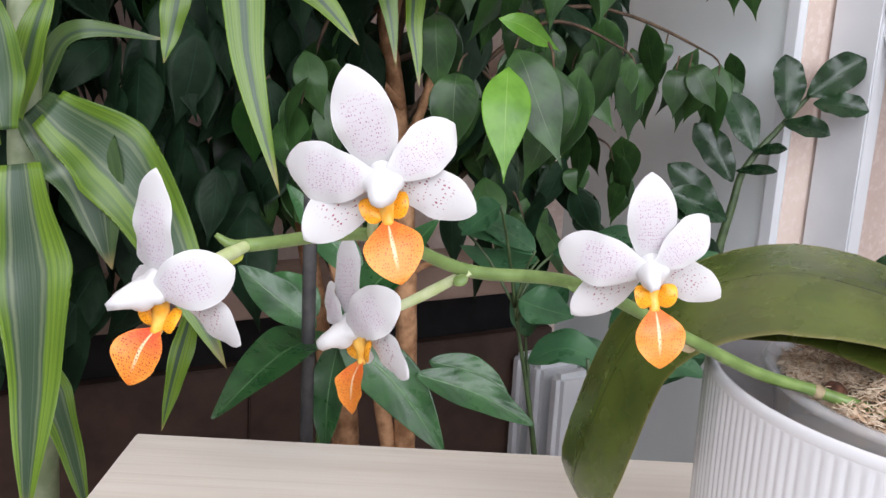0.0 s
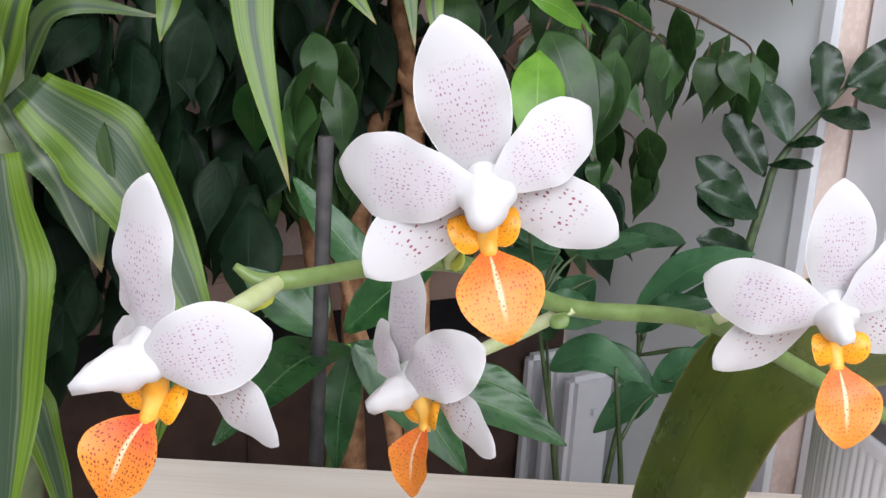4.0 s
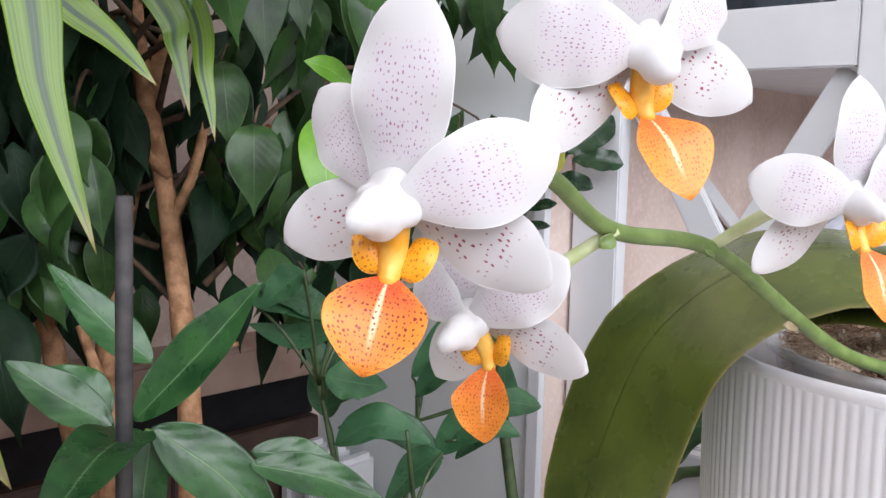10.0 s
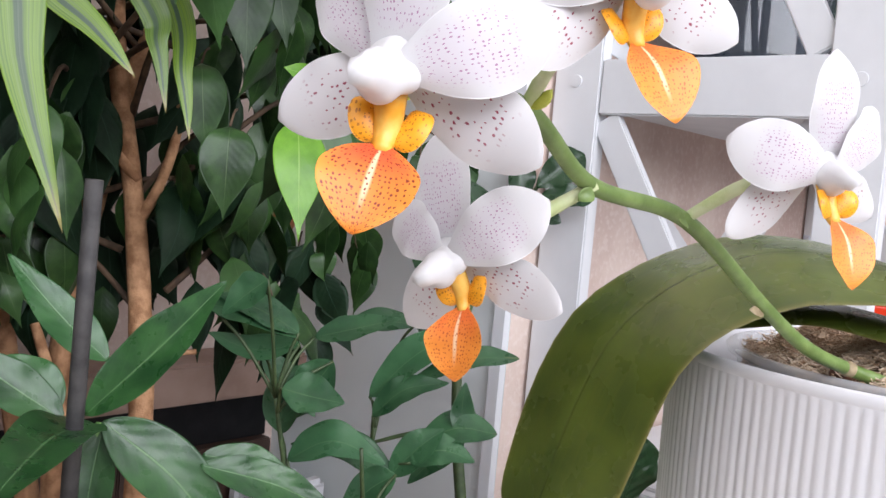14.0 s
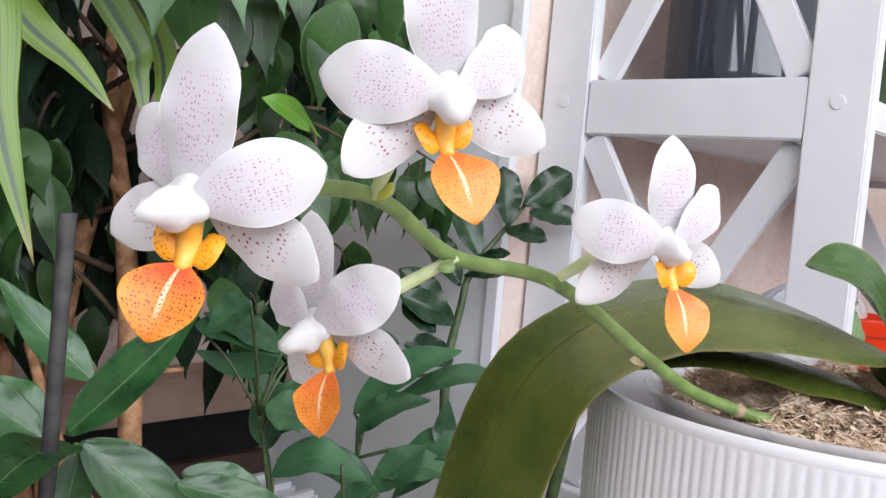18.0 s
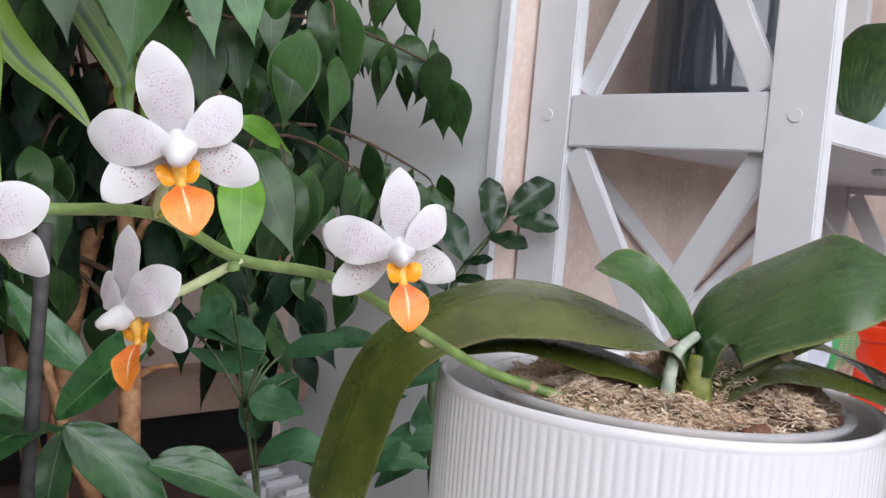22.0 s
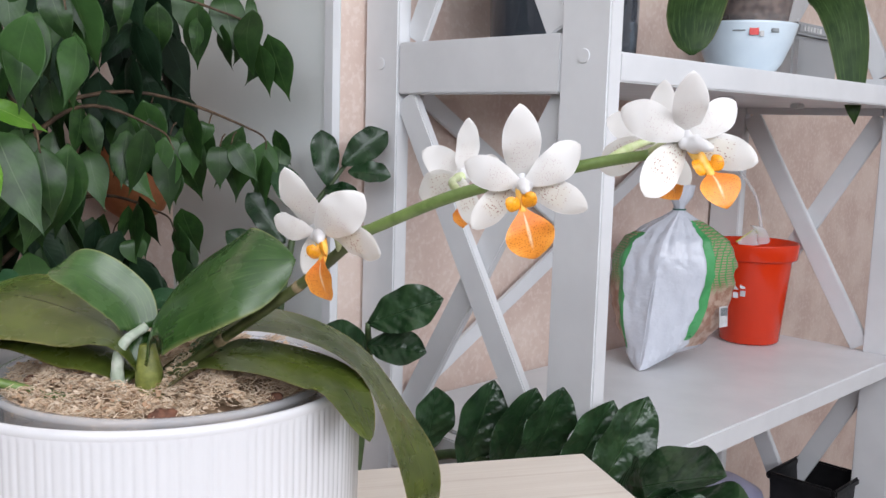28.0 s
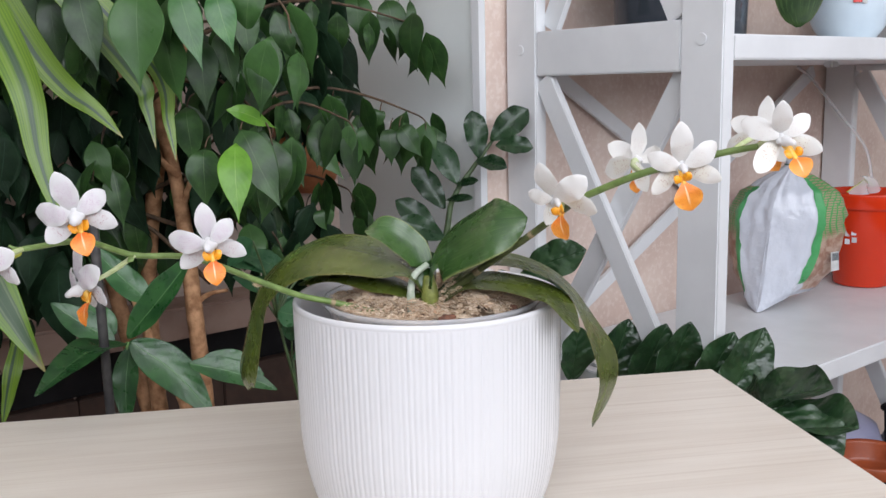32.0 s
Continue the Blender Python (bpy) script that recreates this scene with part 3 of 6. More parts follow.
def between(a, b, up=(0, 0, 1)):
    """The pose at the middle of a line whose local x runs along it, and its length."""
    a, b = V(a), V(b)
    x = (b - a).normalized()
    y = V(up).cross(x).normalized()
    z = x.cross(y)
    m = Matrix((x, y, z)).transposed().to_4x4()
    m.translation = (a + b) / 2
    return m, (b - a).length


# ---------------------------------------------------------------- the room
ALONG, BACK = V(0.7986, 0.6018, 0), V(-0.6018, 0.7986, 0)
SHELF = V(0.5514, 0.8556, 0)
CORNER = V(0.272, 1.125, 0)
PANEL_END = V(0.022, 1.417, 0)


def slab(name, a, b, low, high, thick, material, label, category, kind="structure"):
    """A wall from a to b whose seen face is the line a-b; the thickness goes to its left side."""
    a, b = V(a), V(b)
    x = (b - a).normalized()
    y = V(-x.y, x.x, 0)
    m = Matrix((x, y, V(0, 0, 1))).transposed().to_4x4()
    m.translation = (a + b) / 2 + y * thick / 2 + V(0, 0, (low + high) / 2)
    ob = part(name, box(name, m, ((b - a).length, thick, high - low), 0), material)
    return tagged(ob, label, category, kind=kind)


floor_ob = tagged(part("floor", box("floor", pose(0.9, 0.9, -0.05), (5.6, 6.8, 0.1), 0), FLOOR_WOOD), "dark brown wooden floor under the furniture", "floor", kind="structure")
tagged(part("ceiling", box("ceiling", pose(0.9, 0.9, 2.75), (5.6, 6.8, 0.1), 0), CEILING_PAINT), "plain white painted ceiling", "ceiling", kind="structure")
slab("wall_north", CORNER, CORNER + ALONG * 3.9, 0, 2.7, 0.12, WALLPAPER, "pinkish beige textured wallpaper behind the white shelf", "wall")
slab("wall_panel", PANEL_END, CORNER, 0, 2.7, 0.12, PANEL_PAINT, "smooth light grey painted wall between plants and shelf", "wall")
trim_way = (CORNER - PANEL_END).normalized()
slab("trim", CORNER - trim_way * 0.016, CORNER - trim_way * 0.001, 0, 2.69, -0.012, PAINT, "narrow white corner moulding at the end of the grey wall", "moulding")
slab("wall_west", PANEL_END - ALONG * 2.2, PANEL_END, 0, 2.7, 0.12, WALLPAPER, "pinkish beige wallpaper behind the ficus", "wall")
slab("wall_left", (-1.75, -1.2, 0), (-1.75, 0.3, 0), 0, 2.7, 0.12, ROOM_PAINT, "plain pale wall of the room", "wall")
slab("wall_right", (3.3, 3.4, 0), (3.3, -1.2, 0), 0, 2.7, 0.12, ROOM_PAINT, "plain pale wall of the room", "wall")


def window_wall():
    """The wall behind the camera with its window opening."""
    for a, b, low, high in ((-1.8, -1.0, 0, 2.7), (2.9, 3.4, 0, 2.7), (-1.0, 2.9, 0, 1.25), (-1.0, 2.9, 2.56, 2.7)):
        slab("wall_south", (b, -1.2, 0), (a, -1.2, 0), low, high, 0.15, ROOM_PAINT, "plain pale wall with the window", "wall")
    w = tagged(new("window_1"), "white framed window that lets daylight in", "window", kind="structure")
    for a, b in (((-1.0, -1.25, 1.28), (2.9, -1.25, 1.28)), ((-1.0, -1.25, 2.53), (2.9, -1.25, 2.53))):
        m, length = between(a, b)
        part("window_frame", box("window_frame", m, (length, 0.05, 0.06)), PAINT, w)
    for x in (-0.97, 0.0, 0.95, 1.9, 2.87):
        part("window_frame", box("window_frame", pose(x, -1.25, 1.905), (0.06, 0.05, 1.19)), PAINT, w)


window_wall()


# ---------------------------------------------------------------- the table
TABLE_A, TABLE_B = V(-0.2255, 0.5365, 0), V(0.4625, 0.633, 0)
TABLE_X = (TABLE_B - TABLE_A).normalized()
TABLE_Y = V(-TABLE_X.y, TABLE_X.x, 0)


def table():
    top = 0.75
    mid = (TABLE_A + TABLE_B) / 2 - TABLE_Y * 0.26
    t = thing("side_table", (mid.x, mid.y, 0), "small table with a pale ash-grain laminate top", "table")
    m = Matrix((TABLE_X, TABLE_Y, V(0, 0, 1))).transposed().to_4x4()
    length = (TABLE_B - TABLE_A).length
    m.translation = mid + V(0, 0, top - 0.011)
    bm = bmesh.new()
    bmesh.ops.create_cube(bm, size=1)
    bmesh.ops.scale(bm, vec=(length, 0.52, 0.022), verts=bm.verts)
    bmesh.ops.bevel(bm, geom=bm.edges[:], offset=0.0012, segments=2, affect="EDGES")
    ob = part("tabletop", bm, LAMINATE)
    ob.matrix_world = m
    ob.parent, ob.matrix_parent_inverse = t, t.matrix_world.inverted()
    for sx in (-1, 1):
        for sy in (-1, 1):
            c = mid + TABLE_X * sx * (length / 2 - 0.05) + TABLE_Y * sy * 0.22
            lm = m.copy()
            lm.translation = (c.x, c.y, 0.364)
            part("leg", box("leg", lm, (0.035, 0.035, 0.728)), PAINT, t)


table()


# ---------------------------------------------------------------- the shelf
def shelf_place(along, back, z):
    return SHELF + ALONG * along + BACK * back + V(0, 0, z)


def shelf_bar(name, a, b, thick, deep, parent, label=""):
    """A square bar between two places given along, back and up; deep lies along the shelf."""
    m, length = between(shelf_place(*a), shelf_place(*b), ALONG)
    return part(name, box(name, m, (length, thick, deep), 0.0015), PAINT, parent, label)


def shelf():
    t = thing("shelf_unit", tuple(shelf_place(0.435, 0.19, 0)), "white painted wooden shelf unit with crossed side slats", "shelf")
    rot = Matrix((ALONG, BACK, V(0, 0, 1))).transposed().to_4x4()

    def plank(name, along, back, z, size, label=""):
        m = rot.copy()
        m.translation = shelf_place(along, back, z)
        return part(name, box(name, m, size, 0.0018), PAINT, t, label)

    length = 0.87
    for end in (-0.0125, length + 0.0125):
        for back in (0.031, 0.348):
            plank("post", end, back, 0.9, (0.022, 0.062, 1.8))
        for z in (0.60, 1.080, 1.62):
            plank("rail", end, 0.1895, z, (0.020, 0.253, 0.063))
        for low, high in ((0.6355, 1.0485), (1.1115, 1.588)):
            shelf_bar("cross_slat", (end, 0.070, low + 0.004), (end, 0.309, high - 0.004), 0.034, 0.012, t)
            shelf_bar("cross_slat", (end + 0.0125, 0.309, low + 0.004), (end + 0.0125, 0.070, high - 0.004), 0.034, 0.010, t)
        for low in (0.10,):
            shelf_bar("cross_slat", (end, 0.070, low), (end, 0.309, 0.56), 0.034, 0.012, t)
            shelf_bar("cross_slat", (end + 0.0125, 0.309, low), (end + 0.0125, 0.070, 0.56), 0.034, 0.010, t)
    for z, h in ((1.0763, 0.0306), (0.6195, 0.029), (1.60, 0.03), (0.13, 0.03)):
        plank("shelf_board", length / 2, 0.178, z, (length, 0.352, h))
    for z in (0.585,):
        plank("batten", length / 2, 0.330, z, (length - 0.01, 0.018, 0.03))
    for a, b in ((0.04, 0.055), (0.36, 0.08), (0.62, 0.10)):
        plank("bracket", a, b, 1.0565, (0.022, 0.014, 0.008), "small pale metal bracket")
    for a, b in ((0.06, 0.80), (0.76, 0.07)):
        m, long = between(shelf_place(a, 0.366 + 0.004 * (a > b), 0.64), shelf_place(b, 0.366 + 0.004 * (a > b), 1.05), BACK)
        part("back_slat", box("back_slat", m, (long, 0.024, 0.008), 0.001), PAINT, t)
    for back in (0.031, 0.348):
        m = rot @ pose(0, 0, 0, 0, -90, 0)
        m.translation = shelf_place(-0.0245, back, 1.0865)
        bm = bmesh.new()
        bmesh.ops.create_cone(bm, cap_ends=True, segments=20, radius1=0.0075, radius2=0.007, depth=0.0011, matrix=m)
        part("screw_cap", bm, PAINT, t, "small round white screw cap")


shelf()


# ---------------------------------------------------------------- the flower pot
POT = V(0.1757, 0.3379, 0.75)
RIM = 0.1533


def flower_pot():
    t = thing("flower_pot", tuple(POT), "white glazed ceramic pot with fine upright ribs on the table", "flower pot")
    base = [(0.010, 0.002), (0.058, 0.0), (0.064, 0.001), (0.0705, 0.0050), (0.0748, 0.0096)]
    wall = [(0.0745, 0.0092), (0.0772, 0.0145), (0.0803, 0.0232), (0.0828, 0.0325), (0.0848, 0.0420), (0.0862, 0.0520), (0.0873, 0.0620)]
    wall += [(0.0873 + 0.0015 * math.sin(1.5708 * k / 8), 0.062 + 0.0850 * k / 8) for k in range(1, 9)] + [(0.0888, 0.1484), (0.0887, 0.1496)]
    rim = [(0.0884, 0.1490), (0.0888, 0.1497), (0.0888, 0.1512), (0.0884, 0.1526), (0.0875, RIM), (0.0862, 0.1529), (0.0852, 0.1515), (0.0847, 0.148)]
    inner = [(0.0848, 0.1485), (0.0842, 0.10), (0.0800, 0.04), (0.066, 0.012), (0.01, 0.010)]
    part("pot_base", lathe("pot_base", base, 192, centre=tuple(POT)), CERAMIC, t)
    part("ribbed_wall", lathe("ribbed_wall", wall, 1216, 152, 0.0005, (0.010, 0.1496), tuple(POT)), CERAMIC, t, "white glazed wall with fine upright ribs")
    part("rim", lathe("rim", rim, 192, centre=tuple(POT)), CERAMIC, t, "smooth rounded white rim")
    part("inner_wall", lathe("inner_wall", inner, 192, centre=tuple(POT)), CERAMIC, t)


def inner_pot():
    t = thing("inner_pot", (POT.x, POT.y, 0.762), "clear plastic nursery pot filled with bark inside the ceramic pot", "nursery pot")
    c = (POT.x + 0.0035, POT.y - 0.001, 0.7645)
    top = 0.1370
    prof = [(0.045, 0.0), (0.050, 0.002), (0.0680, top - 0.012), (0.0695, top - 0.004), (0.0727, top - 0.002), (0.0735, top), (0.0723, top + 0.0012), (0.0688, top + 0.0005), (0.0674, top - 0.004), (0.0666, top - 0.014), (0.048, 0.004), (0.02, 0.003)]
    part("liner", lathe("liner", prof, 96, centre=c), LINER, t)
    fill = [(0.0660, 0.08), (0.0660, top - 0.012), (0.056, top - 0.006), (0.035, top - 0.001), (0.018, top), (0.001, top)]
    part("substrate", lathe("substrate", fill, 48, centre=c), CHIPS, t)
    rng = random.Random(4)
    verts, faces = [], []
    for k in range(20000):
        g, r = rng.uniform(0, 6.283), 0.0668 * math.sqrt(rng.random())
        x, y = c[0] + r * math.cos(g), c[1] + r * math.sin(g)
        mound = 0.007 * noise.noise((x * 60, y * 60, 3)) + 0.004 * noise.noise((x * 150, y * 150, 8)) + 0.006 * math.exp(-((x - 0.215) ** 2 + (y - 0.30) ** 2) / 0.0006) + 0.007 * math.exp(-((x - 0.1952) ** 2 + (y - 0.3140) ** 2) / 0.00018)
        z = c[2] + top - 0.0025 + 0.0095 * (1 - (r / 0.0668) ** 2) + 1.3 * mound - 0.0035 * math.exp(-((x - 0.172) ** 2 + (y - 0.302) ** 2) / 0.0003) + rng.uniform(-0.0022, 0.0018)
        if k % 9 == 0:
            long, wide = rng.uniform(0.0015, 0.0040), rng.uniform(0.0004, 0.0011)
        else:
            long, wide = rng.uniform(0.0015, 0.0055), rng.uniform(0.00006, 0.00020)
        m = pose(x, y, z, rng.uniform(-34, 34), rng.uniform(-34, 34), rng.uniform(0, 360))
        bend = rng.uniform(-0.5, 0.5) * long
        th = rng.uniform(0.00012, 0.0003)
        first = len(verts)
        for i in range(4):
            f = i / 3 - 0.5
            arch = bend * (0.25 - f * f) * 2
            w = wide * (1 - 0.5 * abs(f))
            for dy, dz in ((-w, 0), (w, 0), (w, th), (-w, th)):
                verts.append(m @ V(f * long, dy + arch, dz + arch * 0.6))
        for i in range(3):
            a = first + 4 * i
            for j in range(4):
                faces.append((a + j, a + (j + 1) % 4, a + 4 + (j + 1) % 4, a + 4 + j))
        faces.append((first + 3, first + 2, first + 1, first))
        faces.append((first + 12, first + 13, first + 14, first + 15))
    tagged(part("bark_mulch", mesh_of("bark_mulch", verts, faces, smooth=False), CHIPS_ISLAND, t, "pale shredded bark fibre"), kind="stuff")
    for x, y, z, size, turn in ((0.1860, 0.2735, 0.9008, 0.0060, 20), (0.1255, 0.3215, 0.9010, 0.0050, 70), (0.228, 0.292, 0.902, 0.0045, 130)):
        lobes = [(V(rng.uniform(-1, 1), rng.uniform(-0.5, 0.5), rng.uniform(-0.2, 0.2)) * size * 0.55, size * rng.uniform(0.42, 0.7)) for _ in range(6)]
        lobes = [(Matrix.Rotation(math.radians(turn), 3, "Z") @ V(p.x * 1.3, p.y, p.z * 0.5), r * 0.8) for p, r in lobes if p.length < r]
        part("bark_chunk", knob("bark_chunk", V(x, y, z), lobes + [(V(0, 0, 0), size * 0.32)], 12, 20), BARK_DARK, t, "dark red-brown piece of bark")


def island_material():
    m, nt, b = shader("bark_chips_mixed", (0.5, 0.4, 0.3), 0.9)
    g = nt.nodes.new("ShaderNodeNewGeometry")
    r = nt.nodes.new("ShaderNodeValToRGB")
    r.color_ramp.elements[0].color, r.color_ramp.elements[0].position = (0.36, 0.22, 0.13, 1), 0.0
    r.color_ramp.elements[1].color, r.color_ramp.elements[1].position = (0.82, 0.70, 0.55, 1), 1.0
    e = r.color_ramp.elements.new(0.25)
    e.color = (0.62, 0.46, 0.31, 1)
    nt.links.new(g.outputs["Random Per Island"], r.inputs[0])
    colour = blend(nt, calc(nt, "MULTIPLY", grain(nt, 500, 3), 0.3), r.outputs[0], (0.30, 0.19, 0.12))
    put(nt, b.inputs["Base Color"], colour)
    return m


CHIPS_ISLAND = island_material()


# ---------------------------------------------------------------- the orchid
def outline(*pairs):
    """A smooth half width along a petal from a few (place, width) pairs."""
    line = glide([(p, w, 0) for p, w in pairs], 120)
    xs, ys = [p.x for p in line], [p.y for p in line]
    return lambda v: max(0.0, float(np.interp(v, xs, ys)))


DORSAL = outline((0, 0.50), (0.14, 0.60), (0.32, 0.88), (0.5, 1.0), (0.66, 0.95), (0.8, 0.75), (0.91, 0.46), (0.975, 0.20), (1, 0.03))
WING = outline((0, 0.20), (0.12, 0.42), (0.3, 0.78), (0.48, 0.98), (0.64, 1.0), (0.79, 0.85), (0.90, 0.58), (0.97, 0.29), (1, 0.06))
LATERAL = outline((0, 0.32), (0.15, 0.56), (0.34, 0.88), (0.52, 1.0), (0.68, 0.96), (0.81, 0.78), (0.91, 0.52), (0.975, 0.24), (1, 0.05))
TONGUE = outline((0, 0.10), (0.09, 0.24), (0.24, 0.60), (0.41, 0.95), (0.53, 1.0), (0.68, 0.89), (0.82, 0.62), (0.92, 0.34), (0.98, 0.14), (1, 0.04))


def lance(v):
    return 0.18 * (1 - v) ** 2 + math.sin(math.pi * min(1, v) ** 1.0) ** 0.72


def ear(v):
    return 0.42 * (1 - v) + math.sin(math.pi * min(1, v) ** 1.15) ** 0.5


def knob(name, centre, lobes, rows=14, cols=22):
    """A smooth closed body round several balls that share one middle."""
    verts, faces = [], []
    for i in range(rows + 1):
        a = math.pi * i / rows
        for j in range(cols):
            g = 2 * math.pi * j / cols
            d = V(math.sin(a) * math.cos(g), math.sin(a) * math.sin(g), math.cos(a))
            total = 0.0
            for p, r in lobes:
                q = d.dot(p)
                left = q * q - p.length_squared + r * r
                if left > 0:
                    total += max(0.0, q + math.sqrt(left)) ** 7
            verts.append(centre + d * max(total, 1e-40) ** (1 / 7))
    for i in range(rows):
        for j in range(cols):
            k, l = i * cols + j, i * cols + (j + 1) % cols
            faces.append((k, k + cols, l + cols, l))
    return mesh_of(name, verts, faces)


flower_pot()
inner_pot()


def strap(v):
    return min(1, 0.34 + 1.9 * v) * (1 - max(0, (v - 0.55) / 0.45) ** 2.2) ** 0.75


def waisted(v):
    """A strap leaf that narrows into a stalk at its base."""
    return strap(v) * min(1, 0.40 + 3.2 * v)


def blossom(orchid, centre, column, dorsal, petal_l, petal_r, sepal_l, sepal_r, neck, tip, node_at, seed, bow=0.10, lip_side=None, pale=False, slim=1.0, trim=1.0, lip_wide=0.46, front=0.0022, left=None, lip_mat=None):
    """One flower from its centre and the ends of its petals, sepals and lip."""
    c = V(centre)
    ends = [V(p) for p in (dorsal, petal_l, petal_r, sepal_l, sepal_r)]
    face = ((ends[2] - ends[1]).cross(ends[0] - (ends[3] + ends[4]) / 2)).normalized()
    if face.dot(V(column) - c) < 0:
        face = -face
    mean = sum(((e - c).length for e in ends), 0.0) / 5
    f = part("blossom", tube("blossom", [c - face * 0.004, c - face * 0.001, c + face * 0.0006], [0.0012, 0.0022, 0.0016], 6, 10), PEDICEL, orchid)
    plain, spotted = (PALE, PALE_SPOT) if pale else (PETAL, SEPAL)
    for name, end, width, shape, mat, cup, arch, over in (
        ("dorsal_sepal", ends[0], 0.262 * trim, DORSAL, plain, 0.06, bow * 0.8, 0.0),
        ("sepal", ends[3], 0.262 * slim, LATERAL, spotted, 0.10, bow * 0.15, -0.0022),
        ("sepal", ends[4], 0.262 * slim, LATERAL, spotted, 0.10, bow * 0.15, -0.0022),
        ("petal", ends[1], 0.315 * trim, WING, plain, 0.08, bow * 1.2, front if left is None else left),
        ("petal", ends[2], 0.315 * trim, WING, plain, 0.08, bow * 1.2, front),
    ):
        length = (end - c).length
        side = face.cross(end - c).normalized()
        rise = [(0.02, 0.05), (0.22, 0.62), (0.5, 1.0), (0.8, 0.66), (1.0, 0.0)]
        line = [c.lerp(end, k) + face * (arch * length * h + over * (1 - k * k)) for k, h in rise]
        me = blade(name, line, side, max(length, 0.78 * mean) * width, shape, 12, 22, cup, 0.00045, 0.07, seed, even=True)
        part(name, me, mat, f)
        seed += 1
    neck, tip, col = V(neck), V(tip), V(column)
    across = V(lip_side).normalized() if lip_side else (ends[2] - ends[1]).normalized()
    down = tip - neck
    out = down.cross(across).normalized()
    if out.dot(face) < 0:
        out = -out
    along = down.normalized()
    across = (across - along * across.dot(along)).normalized()
    lip = blade("lip", [neck, neck.lerp(tip, 0.12) + out * 0.0007, neck.lerp(tip, 0.4) + out * 0.0017, neck.lerp(tip, 0.75) + out * 0.0010, tip], across, down.length * lip_wide, TONGUE, 12, 22, -0.24, 0.0007, 0.05, seed, even=True)
    part("lip", lip, lip_mat or (LIP_PALE if pale else LIP_SOFT), f, "orange lip with fine dark red spots")
    # column: a blunt beak between two rounded shoulders
    way = (col - c).normalized()
    level = (across - way * across.dot(way)).normalized()
    reach = min((col - c).length, 0.0120)
    big = 0.74 if pale else 0.92 if mean > 0.0205 else 0.84
    lobes = [(V(0, 0, 0), 0.0034 * big), (way * reach * 0.30, 0.0030 * big), (way * reach * 0.52, 0.0024 * big), (way * (reach - 0.0036) + along * 0.0003, 0.0019 * big)]
    lobes += [(level * (0.0027 * big * s) + way * 0.0008 + along * 0.0004, 0.0021 * big) for s in (-1, 1)]
    lobes += [(along * 0.0024 * big + way * 0.0016, 0.0028 * big)]
    lobes += [((e - c).normalized() * 0.0020 - way * 0.0006, 0.0021 * big) for e in ends[:3]]
    part("column", knob("column", c + way * 0.0010, lobes, 22, 32), COLUMN, f, "waxy white column")
    part("lip_stalk", tube("lip_stalk", [c.lerp(neck, 0.30) + out * 0.0002, c.lerp(neck, 0.75) - out * 0.0004, neck + along * 0.0016 + out * 0.0003], [0.0019, 0.0017, 0.0011], 10, 12), CLAW, f, "pale yellow claw")
    for s in (-1, 1):
        root = neck - along * 0.0004 + across * (s * 0.0008)
        end = neck - along * 0.0054 * big + across * (s * 0.0028 * big) + out * 0.0012
        mid = root.lerp(end, 0.5) + across * (s * 0.0010) + out * 0.0010
        me = blade("side_lobe", [root, mid, end], out * 0.55 + across * (0.83 * s), 0.0026 * big, ear, 10, 16, -0.20 * s, 0.0015 * big, 0.0, seed, even=True)
        part("side_lobe", me, LOBE, f, "yellow-orange side lobe with fine dark spots")
    if node_at:
        b = V(node_at)
        start = c - face * 0.003
        part("pedicel", tube("pedicel", [start, start.lerp(b, 0.4) - face * 0.004, b + (b - start).normalized() * 0.0010 + V(0, 0, 0.0006)], [0.0012, 0.0013, 0.0015, 0.0012], 14, 10), PEDICEL, f)
    return f


